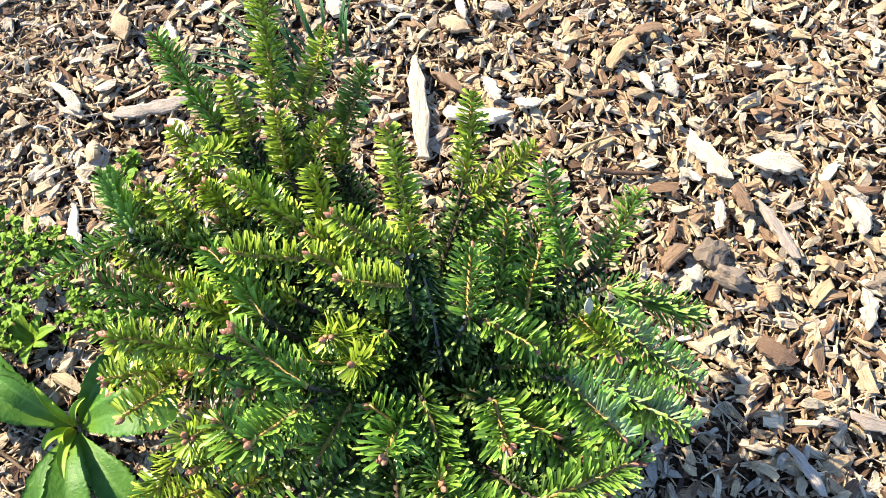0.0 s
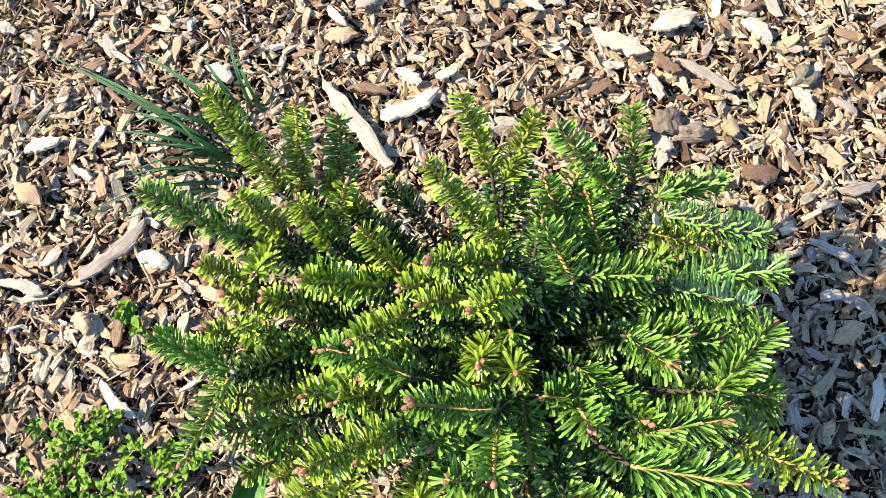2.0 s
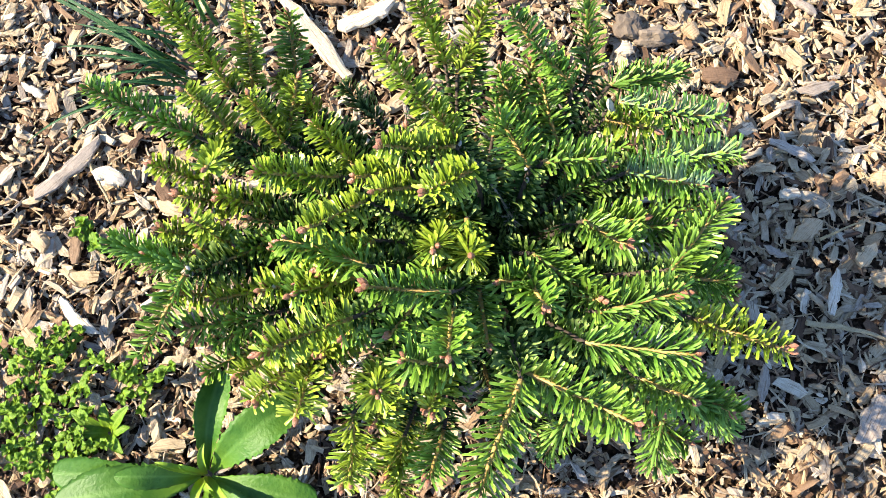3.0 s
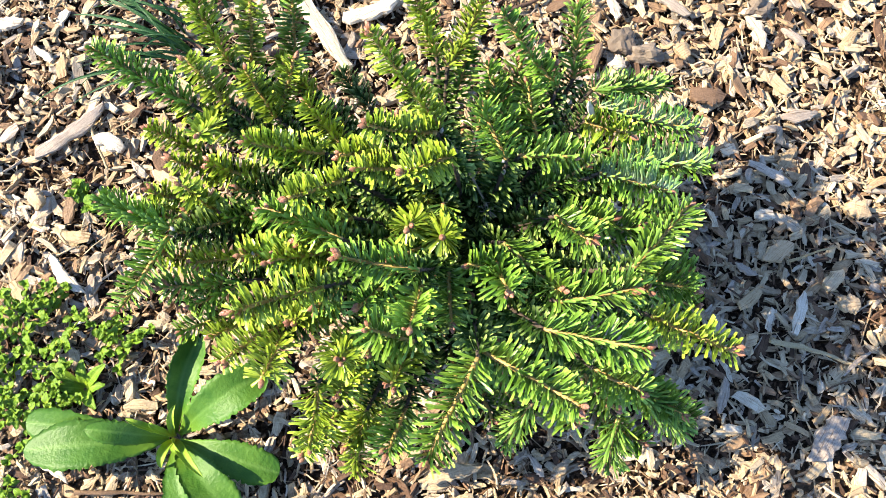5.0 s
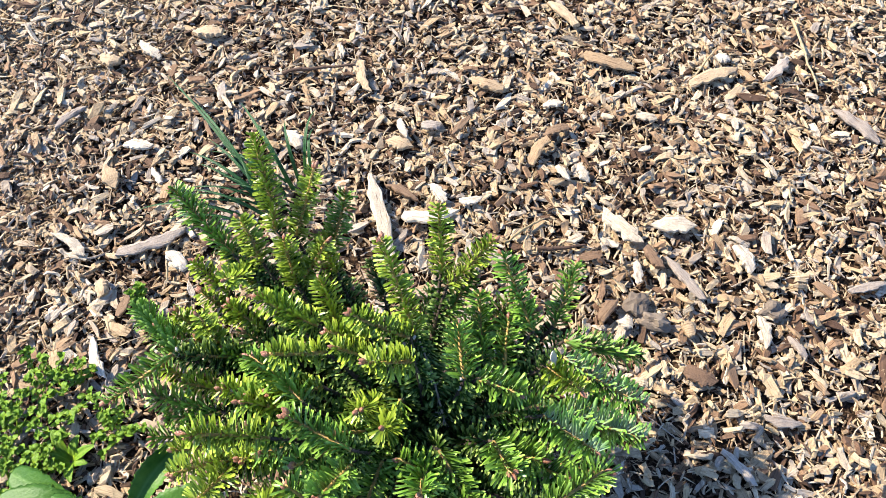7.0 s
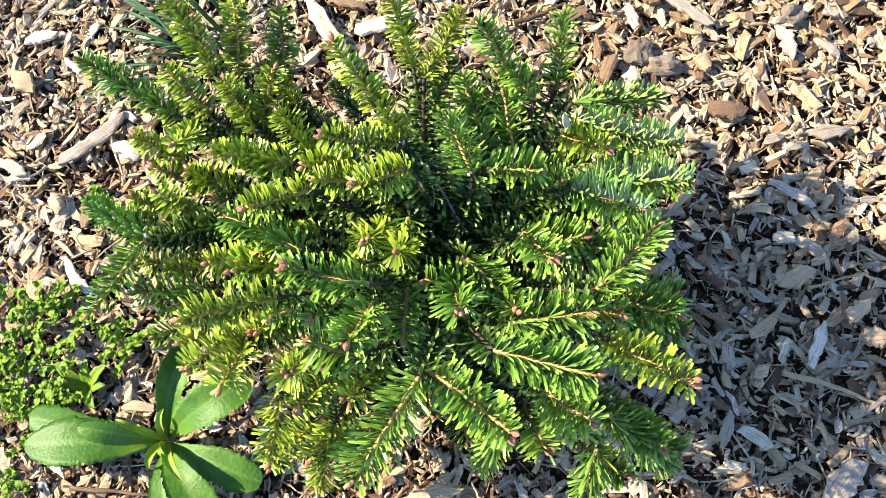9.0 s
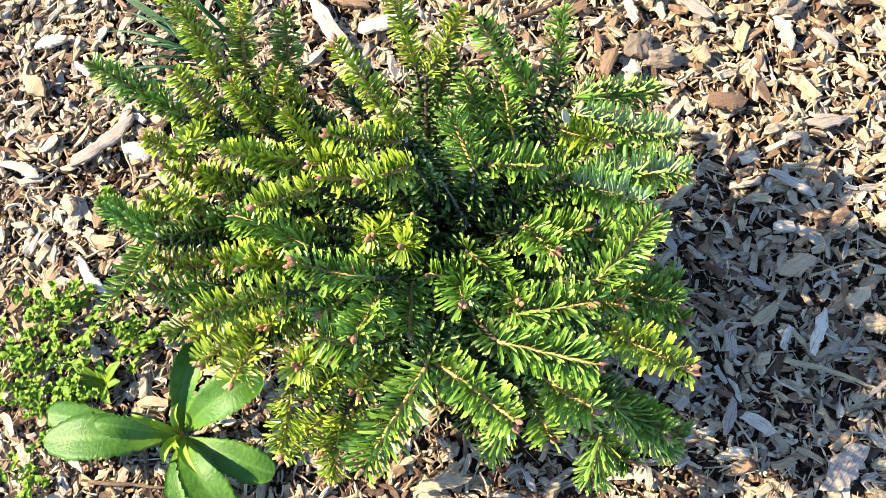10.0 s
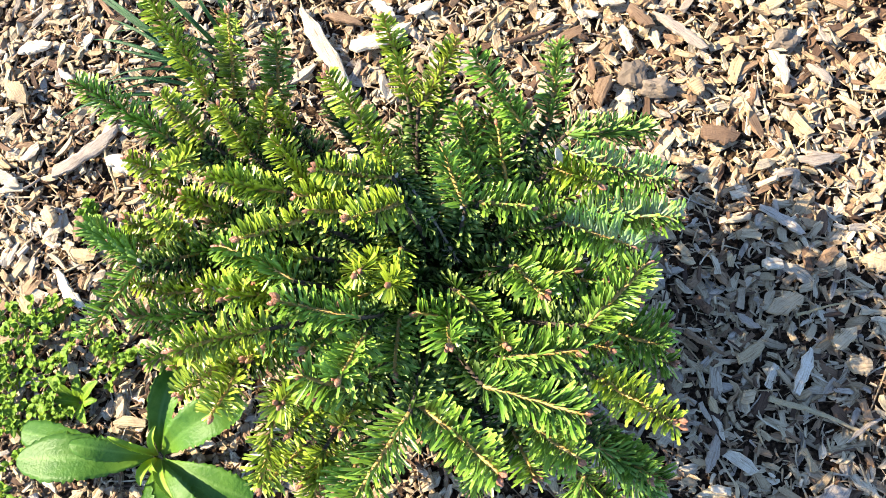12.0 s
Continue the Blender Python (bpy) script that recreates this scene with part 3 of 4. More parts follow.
def shoot(tip, base, buds=2, tone="green", length=0.0154, density=1700, angle=80, under=0.22, limb=True, sag=0.1, pale=False):
    """A year's shoot from base to tip, with its needles and end buds, and the older limb that carries it."""
    tip, base = np.array(tip, float), np.array(base, float)
    # yellow upper shoots, toned for the sun, are short-needled brushes, the others flat two-sided sprays
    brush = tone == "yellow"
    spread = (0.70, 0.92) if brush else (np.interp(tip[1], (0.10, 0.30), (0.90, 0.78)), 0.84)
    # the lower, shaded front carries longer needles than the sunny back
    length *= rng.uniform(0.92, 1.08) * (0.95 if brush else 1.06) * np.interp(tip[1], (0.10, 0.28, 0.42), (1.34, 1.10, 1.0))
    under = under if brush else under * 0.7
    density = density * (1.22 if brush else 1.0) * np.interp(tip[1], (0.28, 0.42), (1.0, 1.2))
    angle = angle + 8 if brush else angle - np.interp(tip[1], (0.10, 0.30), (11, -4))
    if pale:
        angle, length, density = 84, length * 0.88, density * 1.45
    ax = unit(tip - base)
    size = np.linalg.norm(tip - base)
    mid = (tip + base) / 2 + np.array((0, 0, -sag * size)) + rng.normal(0, 0.03, 3) * size
    pts = along(base, mid, tip, np.linspace(0, 1, 8))
    v, q, uv = tube(pts, np.linspace(0.0021, 0.0016, 8) * rng.uniform(0.85, 1.18, 8), 6)
    stem = part("shoot", fast_mesh("shoot", v, q, uv, [M_TWIG], smooth=True), FIR)
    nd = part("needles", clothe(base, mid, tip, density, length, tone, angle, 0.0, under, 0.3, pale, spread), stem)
    nd["kind"] = "stuff"
    end = unit(tip - mid)
    for i in range(buds):
        off = unit(rng.normal(0, 1, 3)) * 0.0036 * (0.5 if i == 0 else 1.0)
        put_bud(stem, tip - end * (0.001 if i == 0 else 0.003) + off, unit(end + off * 120), rng.uniform(0.0044, 0.0060))
    if not limb:
        return
    # older wood, down to the middle of the shrub
    root = TRUNK + np.array((0, 0, 0.03 + 0.35 * base[2] * rng.uniform(0.5, 1.0)))
    low = base * 0.55 + root * 0.45 - ax * 0.02
    low[2] = base[2] * 0.62
    pts = along(root, low, base, np.linspace(0, 1, 10))
    v, q, uv = tube(pts, np.linspace(0.0040, 0.0018, 10), 7)
    limb_ob = part("branch", fast_mesh("branch", v, q, uv, [M_BARK], smooth=True), FIR)
    nd = part("needles", clothe(root, low, base, 1050, length * 0.95, "old_shaded", 80, 0.32, 0.3, 0.0, False, (0.8, 0.95)), limb_ob, "dark older needles, inner shade in their colour")
    nd["kind"] = "stuff"


def infill(x, y, z, tone):
    """A shorter shoot that points outward from the middle of the shrub."""
    tip = np.array((x, y, z))
    out = unit(np.array((x - TRUNK[0], y - TRUNK[1], 0)) + rng.normal(0, 0.02, 3)) + np.array((0, 0, rng.uniform(0.15, 0.6)))
    shoot(tip, tip - unit(out) * rng.uniform(0.045, 0.06), int(rng.integers(2, 4)), tone)


def trunk():
    pts = [TRUNK + np.array((0.004 * math.sin(i), 0.003 * math.cos(2 * i), -0.02 + 0.026 * i)) for i in range(7)]
    v, q, uv = tube(pts, np.linspace(0.014, 0.006, 7), 10)
    part("trunk", fast_mesh("trunk", v, q, uv, [M_BARK], smooth=True), FIR)


def build_fir():
    trunk()
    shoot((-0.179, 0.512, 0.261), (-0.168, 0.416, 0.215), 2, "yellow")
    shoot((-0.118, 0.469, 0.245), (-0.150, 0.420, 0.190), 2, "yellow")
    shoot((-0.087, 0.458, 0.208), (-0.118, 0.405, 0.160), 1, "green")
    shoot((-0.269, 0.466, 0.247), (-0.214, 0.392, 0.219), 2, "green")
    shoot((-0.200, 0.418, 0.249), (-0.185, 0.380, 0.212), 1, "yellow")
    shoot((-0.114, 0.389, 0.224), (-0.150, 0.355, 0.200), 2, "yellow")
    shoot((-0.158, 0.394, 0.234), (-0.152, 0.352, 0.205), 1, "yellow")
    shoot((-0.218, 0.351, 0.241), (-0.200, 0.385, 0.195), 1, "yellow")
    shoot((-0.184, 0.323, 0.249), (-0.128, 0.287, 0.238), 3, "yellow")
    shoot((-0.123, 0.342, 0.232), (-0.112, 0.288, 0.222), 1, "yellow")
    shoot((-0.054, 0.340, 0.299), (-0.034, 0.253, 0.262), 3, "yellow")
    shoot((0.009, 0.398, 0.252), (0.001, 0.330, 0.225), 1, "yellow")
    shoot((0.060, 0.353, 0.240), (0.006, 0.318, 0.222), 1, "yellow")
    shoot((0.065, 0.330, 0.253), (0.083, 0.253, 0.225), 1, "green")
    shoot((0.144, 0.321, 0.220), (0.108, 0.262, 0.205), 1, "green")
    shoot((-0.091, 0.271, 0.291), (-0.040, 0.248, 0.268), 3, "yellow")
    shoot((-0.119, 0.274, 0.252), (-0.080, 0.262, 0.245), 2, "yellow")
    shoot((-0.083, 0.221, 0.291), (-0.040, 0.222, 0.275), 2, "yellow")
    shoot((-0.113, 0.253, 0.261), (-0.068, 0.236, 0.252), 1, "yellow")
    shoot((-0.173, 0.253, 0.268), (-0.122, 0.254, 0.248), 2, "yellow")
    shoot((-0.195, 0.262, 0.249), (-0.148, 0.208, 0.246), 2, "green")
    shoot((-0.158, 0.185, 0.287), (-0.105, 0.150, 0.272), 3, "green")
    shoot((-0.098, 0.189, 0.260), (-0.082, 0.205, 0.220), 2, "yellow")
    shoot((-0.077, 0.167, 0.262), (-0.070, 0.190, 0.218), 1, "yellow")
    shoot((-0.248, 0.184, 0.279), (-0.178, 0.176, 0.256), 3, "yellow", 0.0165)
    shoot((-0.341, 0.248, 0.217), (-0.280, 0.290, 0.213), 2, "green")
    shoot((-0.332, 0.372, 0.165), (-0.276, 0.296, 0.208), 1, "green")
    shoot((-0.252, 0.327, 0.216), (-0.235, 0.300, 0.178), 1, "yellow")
    shoot((-0.275, 0.290, 0.210), (-0.200, 0.288, 0.185), 0, "old_shaded")
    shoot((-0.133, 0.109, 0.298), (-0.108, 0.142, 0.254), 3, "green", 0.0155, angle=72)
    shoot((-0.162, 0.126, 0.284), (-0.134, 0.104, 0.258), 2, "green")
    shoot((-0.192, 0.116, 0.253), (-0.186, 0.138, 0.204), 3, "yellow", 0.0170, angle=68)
    shoot((-0.259, 0.141, 0.212), (-0.232, 0.172, 0.190), 1, "yellow", 0.018)
    shoot((-0.050, 0.104, 0.266), (-0.040, 0.138, 0.226), 3, "green", 0.0160, angle=70)
    shoot((-0.066, 0.143, 0.243), (-0.040, 0.128, 0.228), 1, "green")
    shoot((0.032, 0.112, 0.253), (0.024, 0.150, 0.222), 3, "green", 0.0160, angle=70)
    shoot((-0.013, 0.086, 0.265), (-0.018, 0.103, 0.222), 2, "green", 0.0155, angle=66)
    shoot((0.037, 0.060, 0.276), (-0.018, 0.080, 0.258), 2, "green")
    shoot((0.111, 0.100, 0.266), (0.052, 0.078, 0.246), 2, "green")
    shoot((0.170, 0.160, 0.233), (0.107, 0.221, 0.225), 1, "green", pale=True)
    shoot((0.161, 0.129, 0.234), (0.096, 0.166, 0.228), 1, "green", pale=True)
    shoot((0.112, 0.119, 0.249), (0.074, 0.165, 0.230), 1, "green", pale=True)
    shoot((0.115, 0.182, 0.236), (0.092, 0.216, 0.218), 1, "yellow")
    shoot((0.054, 0.181, 0.258), (0.018, 0.206, 0.244), 1, "green")
    shoot((0.008, 0.260, 0.256), (0.006, 0.208, 0.244), 1, "green")
    shoot((0.196, 0.228, 0.170), (0.113, 0.240, 0.218), 0, "green")
    shoot((0.074, -0.016, 0.284), (0.042, 0.037, 0.254), 4, "yellow")
    shoot((0.019, 0.016, 0.279), (-0.040, 0.066, 0.262), 2, "green")
    shoot((-0.053, 0.003, 0.313), (-0.090, 0.071, 0.262), 3, "green")
    shoot((-0.015, -0.061, 0.084), (0.010, -0.028, 0.106), 1, "green")
    shoot((-0.165, 0.019, 0.293), (-0.097, 0.068, 0.278), 2, "green")
    shoot((-0.253, 0.077, 0.168), (-0.222, 0.122, 0.176), 1, "yellow")
    shoot((-0.231, 0.040, 0.121), (-0.196, 0.085, 0.140), 1, "yellow")
    shoot((-0.092, 0.002, 0.063), (-0.058, 0.022, 0.125), 1, "green")
    shoot((0.060, -0.066, 0.098), (0.028, -0.008, 0.150), 1, "green")
    shoot((0.003, -0.010, 0.264), (-0.016, 0.022, 0.240), 2, "green")
    shoot((-0.071, 0.413, 0.115), (-0.062, 0.360, 0.125), 0, "old_shaded")
    shoot((0.036, 0.300, 0.232), (0.028, 0.236, 0.212), 1, "green")
    shoot((0.062, 0.270, 0.224), (0.046, 0.212, 0.200), 1, "green")
    shoot((-0.292, 0.232, 0.190), (-0.240, 0.232, 0.182), 1, "green")
    shoot((-0.212, 0.225, 0.225), (-0.180, 0.240, 0.195), 1, "green")
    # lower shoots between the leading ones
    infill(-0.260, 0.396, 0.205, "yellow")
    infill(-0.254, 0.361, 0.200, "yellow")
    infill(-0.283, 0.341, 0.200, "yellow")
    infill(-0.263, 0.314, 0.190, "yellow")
    infill(-0.213, 0.313, 0.190, "old_shaded")
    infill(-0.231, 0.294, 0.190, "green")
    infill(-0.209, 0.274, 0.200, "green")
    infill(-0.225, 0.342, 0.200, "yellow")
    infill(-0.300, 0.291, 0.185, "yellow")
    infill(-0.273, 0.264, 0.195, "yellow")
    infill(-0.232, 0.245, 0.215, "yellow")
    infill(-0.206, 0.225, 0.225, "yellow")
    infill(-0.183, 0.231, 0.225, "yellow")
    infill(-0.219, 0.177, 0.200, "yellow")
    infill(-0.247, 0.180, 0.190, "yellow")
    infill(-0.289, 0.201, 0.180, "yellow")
    infill(-0.313, 0.220, 0.170, "green")
    infill(-0.196, 0.173, 0.220, "green")
    infill(-0.161, 0.152, 0.240, "green")
    infill(0.105, 0.086, 0.200, "green")
    infill(0.115, 0.044, 0.170, "green")
    infill(0.068, 0.058, 0.200, "green")
    infill(0.081, 0.014, 0.170, "green")
    infill(0.056, -0.037, 0.120, "green")
    infill(-0.002, -0.014, 0.170, "green")
    infill(0.074, -0.061, 0.100, "green")
    infill(0.024, -0.061, 0.080, "green")
    infill(-0.032, -0.014, 0.120, "green")
    infill(0.058, 0.251, 0.200, "green")
    infill(0.040, 0.297, 0.200, "green")
    infill(0.038, 0.332, 0.210, "green")
    infill(0.073, 0.297, 0.220, "green")
    infill(0.091, 0.276, 0.220, "green")
    infill(-0.064, 0.197, 0.200, "old_shaded")
    infill(-0.063, 0.236, 0.220, "yellow")
    infill(0.076, 0.179, 0.220, "green")
    infill(0.066, 0.126, 0.220, "green")
    infill(0.087, 0.108, 0.210, "green")
    infill(-0.127, 0.419, 0.190, "yellow")
    infill(-0.166, 0.404, 0.200, "yellow")
    infill(-0.122, 0.381, 0.170, "old_shaded")
    infill(-0.097, 0.360, 0.150, "old_shaded")
    infill(-0.177, 0.345, 0.200, "green")
    infill(-0.226, 0.411, 0.200, "yellow")
    infill(-0.191, 0.383, 0.200, "old_shaded")
    infill(-0.120, 0.178, 0.235, "green")
    infill(-0.088, 0.156, 0.220, "green")
    infill(-0.074, 0.118, 0.220, "old_shaded")
    infill(-0.010, 0.097, 0.230, "green")
    infill(-0.017, 0.050, 0.220, "green")
    infill(-0.166, 0.089, 0.200, "yellow")
    infill(-0.172, 0.120, 0.220, "green")
    infill(0.112, 0.150, 0.205, "green")
    infill(0.140, 0.176, 0.205, "green")
    infill(0.150, 0.148, 0.200, "green")
    infill(0.096, 0.190, 0.205, "green")
    infill(0.130, 0.108, 0.195, "green")
    infill(0.128, 0.060, 0.160, "green")
    infill(0.122, 0.030, 0.135, "green")
    infill(0.060, -0.050, 0.135, "green")
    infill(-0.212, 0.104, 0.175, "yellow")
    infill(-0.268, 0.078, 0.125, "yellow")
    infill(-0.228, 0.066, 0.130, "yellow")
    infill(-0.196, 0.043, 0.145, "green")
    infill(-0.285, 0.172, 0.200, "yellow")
    infill(-0.305, 0.255, 0.200, "green")
    infill(-0.305, 0.335, 0.185, "green")
    infill(-0.092, 0.150, 0.225, "green")
    infill(-0.012, 0.118, 0.215, "green")
    infill(-0.100, 0.106, 0.245, "green")
    # short inner shoots that close the dome from below
    for i in range(70):
        az = i * 2.399963 + rng.uniform(-0.3, 0.3)
        f = math.sqrt((i + 0.5) / 70)
        x, y = TRUNK[0] - 0.02 + 0.19 * f * math.cos(az), TRUNK[1] + 0.01 + 0.20 * f * math.sin(az)
        if (x - 0.005) ** 2 + (y - 0.168) ** 2 < 0.045 ** 2:
            continue
        z = 0.215 - 0.095 * f * f - rng.uniform(0.0, 0.06)
        out = np.array((math.cos(az), math.sin(az), rng.uniform(0.2, 0.8) * (1.3 - f)))
        tip = np.array((x, y, z))
        shoot(tip, tip - unit(out) * rng.uniform(0.04, 0.06), int(rng.integers(0, 3)), "old_shaded" if rng.random() < 0.5 else "green", 0.0145, 1250, 76, 0.3)
    for place in ((0.003, 0.207, 0.246), (0.001, 0.203, 0.238), (-0.037, 0.247, 0.266), (-0.045, 0.244, 0.262), (-0.273, 0.29, 0.218), (-0.277, 0.287, 0.212), (-0.222, 0.243, 0.21)):
        put_bud(FIR, place, unit(rng.normal(0, 0.5, 3) + np.array((0, 0, 0.6))), 0.0036, DRY)


def dead_twig():
    """A bare grey twig with a few withered whiskers in the open middle of the fir."""
    a, b, c = np.array((-0.032, 0.252, 0.252)), np.array((-0.022, 0.222, 0.225)), np.array((-0.018, 0.188, 0.186))
    pts = along(a, b, c, np.linspace(0, 1, 10))
    v, q, uv = tube(pts, np.linspace(0.0010, 0.0014, 10), 7)
    stem = part("dead_twig", fast_mesh("dead_twig", v, q, uv, [M_DRYBUD], smooth=True), FIR, "bare grey dead twig")
    part("needles", clothe(a, b, c, 1900, 0.017, "old_shaded", 60, 0.0, 0.5, 0.0), stem, "dark older needles, inner shade in their colour")["kind"] = "stuff"
    n = 46
    s = np.r_[rng.uniform(0.1, 0.9, 16), rng.uniform(0.93, 1.0, 30)]
    way = unit(rng.normal(0, 1, (n, 3)) + np.array((0, 0, 0.5)))
    me = needles_mesh("whiskers", along(a, b, c, s), way, rng.normal(0, 1, (n, 3)), rng.uniform(0.006, 0.014, n), np.full(n, 0.0003), rng.uniform(-0.2, 0.2, n), [M_DRYBUD, M_DRYBUD])
    part("whiskers", me, stem)["kind"] = "stuff"


def dry_scrap(x, y, z, yaw, size):
    """A curled scrap of a dead leaf caught in the needles."""
    s = np.linspace(0, 1, 8)
    pts = np.stack([(s - 0.5) * size, 0 * s, 0.25 * size * (2 * s - 1) ** 2], 1)
    me = blade_mesh("dry_leaf", pts, 0.28 * size * (0.25 + 0.75 * np.sin(np.pi * np.clip(s, 0.03, 0.97))), M_DRYLEAF, 0.4, 5, 0.2)
    ob = new("dry_leaf", me)
    ob.matrix_basis = pose(x, y, z, 25, -50, yaw)
    tagged(ob, "small curled pale dead leaf caught in the fir needles", "leaf")


# ---------------------------------------------------------------- weeds
def blade_mesh(name, pts, widths, mat, fold=0.15, across=3, wave=0.0, normal=(0, 0, 1), thick=0.0004):
    """A leaf along pts: across vertices over its width, folded at the midrib, with an underside."""
    p = np.asarray(pts, float)
    t = unit(np.gradient(p, axis=0))
    nrm = np.asarray(normal, float)
    side = unit(np.cross(t, nrm))
    up = np.cross(side, t)
    n, half = len(p), across // 2
    run = np.linspace(0, 1, n)
    v, uv = [], []
    for layer in (0, 1):
        for i in range(n):
            for j in range(-half, half + 1):
                e = j / half
                w = widths[i]
                rip = wave * w * 1.6 * noise.noise((p[i][0] * 28 + (9 if e > 0 else 0), p[i][1] * 28, 1.3)) * abs(e)
                v.append(p[i] + side[i] * e * w * (1 + 0.2 * noise.noise((i * 1.31, e * 2, p[0][0] * 90 + p[-1][0] * 90)) * (wave > 0 and abs(e) > 0.99)) + up[i] * (abs(e) ** 1.3 * w * fold * 2 + rip - layer * thick))
                uv.append((run[i], 0.5 + e / 2))
    c = 2 * half + 1
    q = []
    for i in range(n - 1):
        for j in range(c - 1):
            a = i * c + j
            q.append((a, a + 1, a + c + 1, a + c))
            b = n * c + a
            q.append((b, b + c, b + c + 1, b + 1))
    for i in range(n - 1):
        for j in (0, c - 1):
            a, b = i * c + j, n * c + i * c + j
            q.append((a, a + c, b + c, b))
    return fast_mesh(name, v, q, uv, [mat], smooth=True)


def rosette():
    heart = np.array((-0.397, 0.164, 0.012))
    plant = new("weed_rosette")
    tagged(plant, "broad-leaved weed rosette with long toothed light green leaves, in the mulch", "weed")
    plant.location = heart

    def leaf(tip, width, arch=0.03, lean=0.0, peak=(0.9, 0.55), fold=0.12, start=0.006, mat=M_ROSETTE, teeth=0.055):
        """A long leaf from the heart to tip: widest past its middle, toothed, folded along the midrib and leaning to one side."""
        tip = np.array(tip, float) - heart
        out = unit(np.array((tip[0], tip[1], 0)))
        mid = tip * 0.5 + np.array((0, 0, arch))
        s = np.linspace(0, 1, 57)
        pts = along(out * start, mid, tip, s)
        top = peak[0] / (peak[0] + peak[1])
        shape = (s / top) ** peak[0] * ((1 - s) / (1 - top)) ** peak[1]
        saw = (np.arange(57) * (0.21 + 0.05 * abs(tip[0])) + 3 * tip[1] + 0.5 * np.sin(np.arange(57) * 0.37 + 40 * tip[0])) % 1.0
        w = width * np.maximum(shape * (1 + teeth * (saw - 0.5) * np.minimum(1, 3 * s)), 0.13 * (1 - s)) + 0.0003
        side = np.cross(out, (0, 0, 1.0))
        part("leaf", blade_mesh("leaf", pts, w, mat, fold, 9, 0.10, (side[0] * lean, side[1] * lean, 1.0)), plant)

    leaf((-0.534, 0.220, 0.034), 0.0250, 0.035, 0.15, (0.85, 0.60), 0.08)
    leaf((-0.524, 0.247, 0.030), 0.0175, 0.030, -0.2, (1.5, 0.45), 0.10)
    leaf((-0.460, 0.205, 0.062), 0.0125, 0.030, -0.3, (0.9, 0.65), 0.14)
    leaf((-0.326, 0.242, 0.046), 0.0150, 0.045, 0.35, (1.1, 0.5), 0.34)
    leaf((-0.277, 0.174, 0.055), 0.0215, 0.055, 0.15, (1.0, 0.45), 0.12)
    leaf((-0.312, 0.080, 0.020), 0.0190, 0.030, 0.0, (1.2, 0.45), 0.06)
    leaf((-0.362, 0.052, 0.030), 0.0205, 0.045, -0.2, (0.9, 0.5), 0.18)
    leaf((-0.412, 0.066, 0.024), 0.0170, 0.035, 0.2, (0.9, 0.5), 0.15)
    # young upright leaves in the heart
    for a, b, h, w, lean in ((-0.421, 0.196, 0.060, 0.0040, 0.6), (-0.372, 0.108, 0.066, 0.0048, -0.5), (-0.374, 0.188, 0.050, 0.0034, 0.2), (-0.416, 0.140, 0.030, 0.0050, 0.0),
                             (-0.402, 0.182, 0.058, 0.0034, 0.4), (-0.388, 0.140, 0.045, 0.0040, 0.3)):
        leaf((a, b, h), w, 0.028, lean, (0.6, 0.8), 0.35, 0.002, M_YOUNG, 0.1)


SMALL_LEAF = None


def small_weed(x, y, stems, reach, leaf_size, label):
    """A low weed: thin stems with pairs of small oval leaves."""
    plant = new("small_weed")
    tagged(plant, label, "weed", "weeds in the mulch")
    plant.location = (x, y, lie(x, y))
    for k in range(stems):
        az = rng.uniform(0, 2 * math.pi)
        out = np.array((math.cos(az), math.sin(az), 0)) * reach * rng.uniform(0.35, 1)
        top = out + np.array((0, 0, rng.uniform(0.4, 0.9) * reach))
        pts = along(np.zeros(3), top * 0.4 + np.array((0, 0, reach * 0.35)), top, np.linspace(0, 1, 6))
        v, q, uv = tube(pts, np.linspace(0.0009, 0.0006, 6), 5)
        stem = part("stem", fast_mesh("stem", v, q, uv, [M_WEED], smooth=True), plant)
        for i in (2, 4, 5):
            for sgn in ((0, 0.8, 1.6, 2.4, 3.2) if i == 5 else (0, 2)):
                a = az + i * 1.4 + sgn * math.pi / 2 + rng.uniform(-0.35, 0.35)
                lean = radians(rng.uniform(-20, 30) if i < 5 else rng.uniform(5, 60))
                m = Matrix.Translation(Vector(pts[i])) @ Euler((0, -lean, a)).to_matrix().to_4x4() @ Matrix.Scale(leaf_size * rng.uniform(0.55, 1.15) * (0.8 if i == 5 else 1.0), 4)
                part("leaf", SMALL_LEAF, stem, "", m)


def lance_weed(x, y, leaves, size, label):
    plant = new("young_weed")
    tagged(plant, label, "weed", "weeds in the mulch")
    plant.location = (x, y, lie(x, y) + 0.003)
    for i in range(leaves):
        az = i * 2.4 + x * 40
        tip = np.array((math.cos(az), math.sin(az), rng.uniform(0.35, 0.8))) * size * rng.uniform(0.6, 1)
        s = np.linspace(0, 1, 10)
        pts = along(np.zeros(3), tip * 0.5 + np.array((0, 0, size * 0.3)), tip, s)
        w = size * 0.15 * (0.12 + 0.88 * np.sin(np.pi * np.clip(s, 0.02, 0.98)) ** 0.8)
        part("leaf", blade_mesh("leaf", pts, w, M_WEED, 0.15, 5, 0.06), plant)


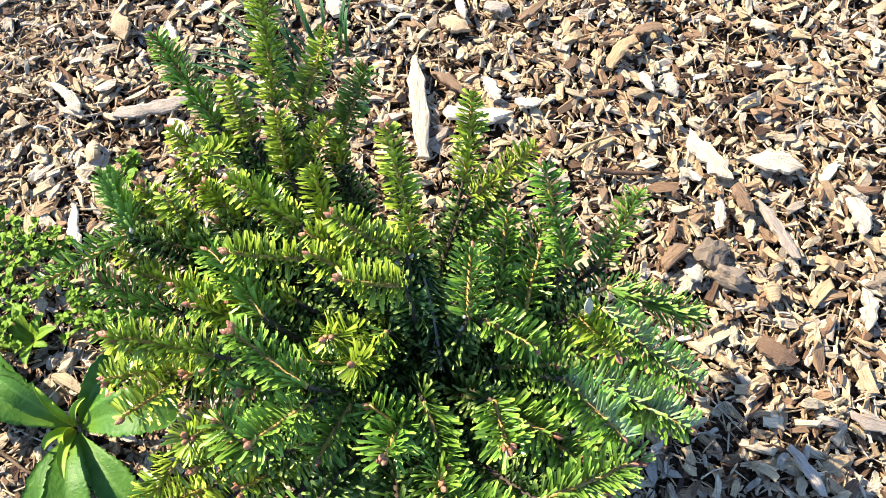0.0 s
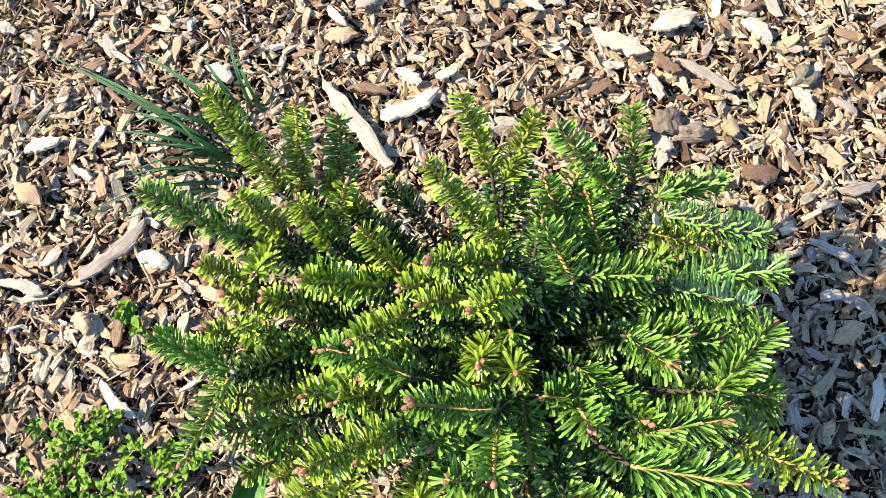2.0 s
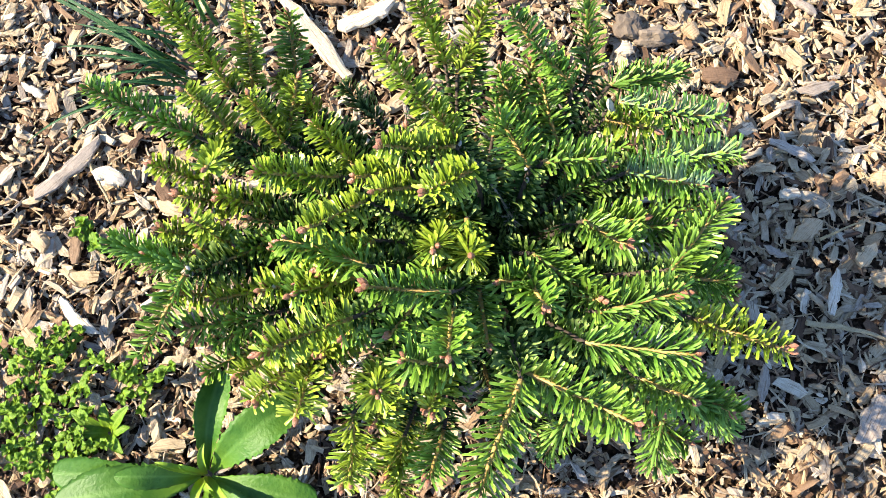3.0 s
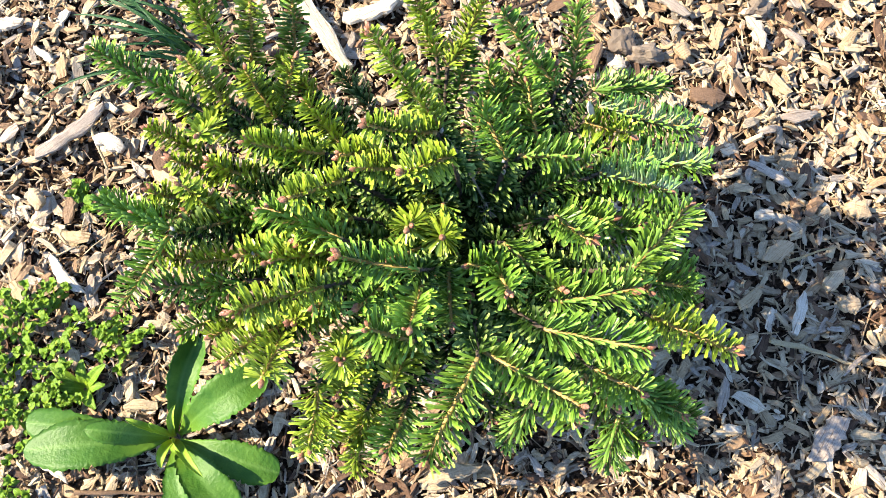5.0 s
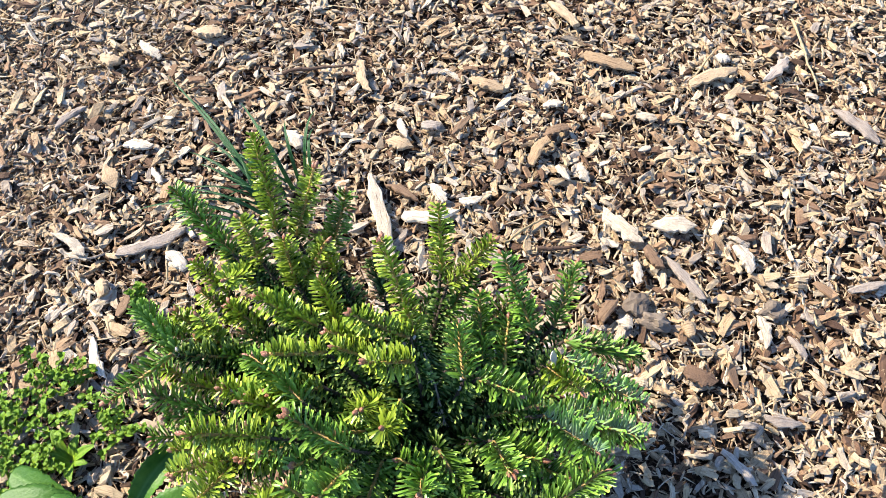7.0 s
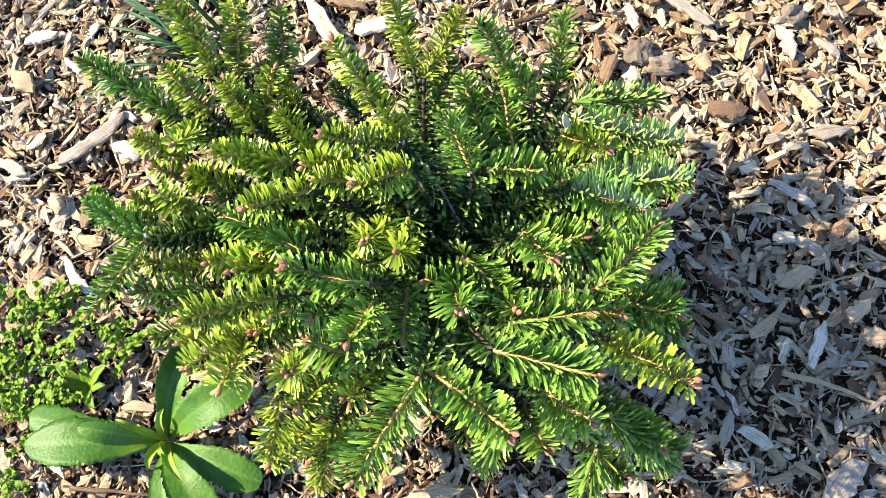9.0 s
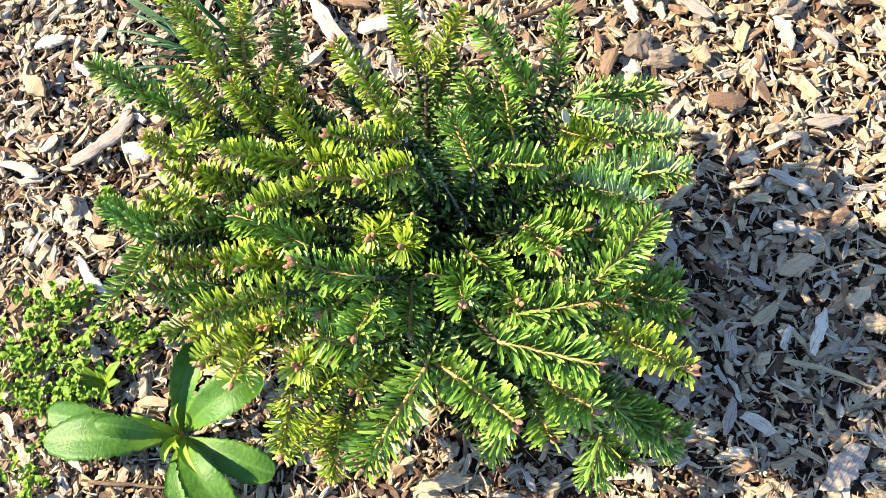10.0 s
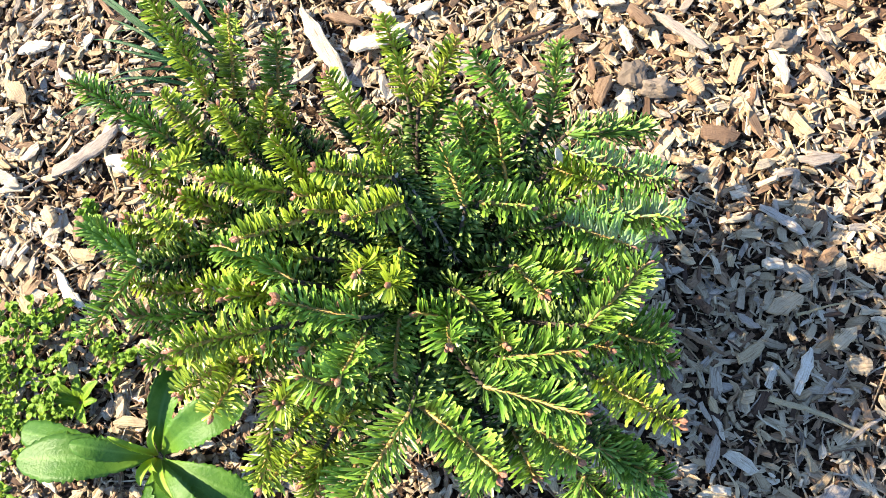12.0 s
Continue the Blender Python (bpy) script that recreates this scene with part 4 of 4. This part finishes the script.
def build_weeds():
    global SMALL_LEAF
    rosette()
    s = np.linspace(0, 1, 8)
    SMALL_LEAF = blade_mesh("small_leaf", np.stack([s, 0 * s, 0.12 * np.sin(np.pi * s)], 1), 0.36 * np.sin(np.pi * np.clip(s, 0.03, 0.985) ** 0.85) ** 0.85, M_WEED, 0.15, 3, 0, (0, 0, 1), 0.03)
    chick = "small bright green chickweed with little oval leaves, in the mulch"
    for x, y in ((-0.519, 0.380), (-0.460, 0.357), (-0.508, 0.339), (-0.532, 0.299), (-0.484, 0.293), (-0.421, 0.293), (-0.405, 0.280), (-0.538, 0.331), (-0.497, 0.250), (-0.510, 0.276), (-0.577, 0.190), (-0.538, 0.261), (-0.557, 0.342), (-0.531, 0.235), (-0.462, 0.320), (-0.560, 0.285), (-0.490, 0.365), (-0.585, 0.310)):
        small_weed(x, y, 6, 0.034, 0.0100, chick)
    small_weed(-0.388, 0.462, 5, 0.022, 0.013, "tiny bright green seedling among wood chips")
    lance_weed(-0.466, 0.258, 7, 0.04, "young light green weed with pointed leaves, in the mulch")


def build_grass():
    """A tuft of dark grass behind the fir."""
    tuft = new("grass_tuft")
    tagged(tuft, "loose tuft of dark green grass blades in the mulch", "grass")
    root = np.array((-0.205, 0.575, 0.0))
    tuft.location = root

    def blade(tip, arch, width, dx=0.0, dy=0.0):
        tip = np.array(tip, float) - root
        s = np.linspace(0, 1, 14)
        foot = np.array((dx, dy, 0.0))
        pts = along(foot, (tip + foot) * 0.45 + np.array((0, 0, arch)), tip, s)
        part("blade", blade_mesh("blade", pts, width * (1 - s ** 2.2 * 0.93), M_GRASS, 0.3, 3), tuft)

    blade((-0.350, 0.829, 0.020), 0.07, 0.0030)
    blade((-0.314, 0.673, 0.030), 0.06, 0.0030)
    blade((-0.322, 0.790, 0.012), 0.10, 0.0025)
    blade((-0.238, 0.750, 0.030), 0.07, 0.0030, 0.03, 0.03)
    blade((-0.130, 0.720, 0.030), 0.06, 0.0025, 0.05, 0.05)
    blade((-0.175, 0.702, 0.035), 0.06, 0.0026, 0.04, 0.04)
    blade((-0.136, 0.694, 0.020), 0.06, 0.0023, 0.06, 0.04)
    blade((-0.405, 0.600, 0.006), 0.08, 0.0026, -0.02, -0.02)
    blade((-0.362, 0.578, 0.006), 0.06, 0.0023, -0.02, -0.03)
    blade((-0.300, 0.645, 0.040), 0.04, 0.0029)
    blade((-0.285, 0.690, 0.030), 0.06, 0.0026)
    blade((-0.255, 0.660, 0.040), 0.05, 0.0025, 0.02, 0.02)
    blade((-0.320, 0.610, 0.030), 0.05, 0.0026, 0, -0.02)
    blade((-0.210, 0.690, 0.050), 0.05, 0.0023, 0.03, 0.03)
    # thinner blades among them
    r = np.random.default_rng(5)
    for k in range(12):
        az = radians(r.uniform(95, 185))
        far = r.uniform(0.05, 0.15)
        blade(root + np.array((far * math.cos(az), far * math.sin(az), r.uniform(0.01, 0.05))), r.uniform(0.03, 0.07), r.uniform(0.0010, 0.0020), r.uniform(-0.03, 0.04), r.uniform(-0.02, 0.03))


def twig(x, y, yaw, length, width, tone):
    r = np.random.default_rng(int(abs(x * 5000 + y * 911) * 100))
    n = 9
    s = np.linspace(-0.5, 0.5, n)
    pts = np.stack([s * length, r.normal(0, 0.008, n).cumsum() * length, r.normal(0, 0.002, n) + 0.002], 1)
    v, q, uv = tube(pts, width / 2 * np.linspace(1.1, 0.6, n) * r.uniform(0.85, 1.15, n), 7)
    ob = new("dry_twig", fast_mesh("dry_twig", v, q, uv, [M_TONE[tone]], smooth=True))
    ob.matrix_basis = pose(x, y, lie(x, y) + 0.009, 0, 0, yaw)
    tagged(ob, {"straw": "pale dry straw stalk lying on the mulch", "dark": "thin dark dead twig lying on the mulch"}.get(tone, "brown dead twig lying on the mulch"), "twig", "twigs on the mulch")


build_fir()
dead_twig()
dry_scrap(0.094, 0.221, 0.232, 100, 0.017)
build_weeds()
build_grass()
twig(0.181, 0.447, -4, 0.066, 0.006, "dark")
twig(0.136, 0.480, 25, 0.066, 0.004, "straw")
twig(0.254, -0.070, -44, 0.094, 0.006, "straw")
twig(0.312, 0.024, -9, 0.054, 0.003, "straw")
twig(-0.466, 0.139, -26, 0.097, 0.005, "brown")
twig(-0.351, 0.512, -91, 0.060, 0.004, "straw")
twig(0.626, 0.719, -97, 0.148, 0.004, "straw")
twig(0.473, 0.733, 46, 0.076, 0.004, "straw")
twig(-0.120, 0.815, -5, 0.114, 0.006, "dark")
twig(-0.365, 0.886, 46, 0.112, 0.004, "dark")
twig(0.189, 0.041, -57, 0.046, 0.007, "brown")
large_chips()


def single_chips():
    """Loose chips that can be told apart one by one, beside the fir."""
    r = np.random.default_rng(31)
    shapes = []
    for i in range(18):
        length = r.uniform(0.016, 0.034)
        v = chip_shapes(1, np.array([length]), np.array([length * r.uniform(0.2, 0.55)]), np.array([r.uniform(0.0025, 0.005)]), r)
        shapes.append(fast_mesh("wood_chip", v[0], CHIP_QUADS, chip_uv(1, v, r), [M_CHIP]))
    for k in range(222):
        if k % 3:
            x, y = r.uniform(0.13, 0.55), r.uniform(-0.12, 0.62)
        else:
            x, y = r.uniform(-0.52, -0.24), r.uniform(0.36, 0.8)
        part("wood_chip", shapes[k % 18], ground, "", pose(x, y, lie(x, y) + r.uniform(0.006, 0.009), r.normal(0, 14), r.normal(0, 10), r.uniform(0, 360)))


single_chips()
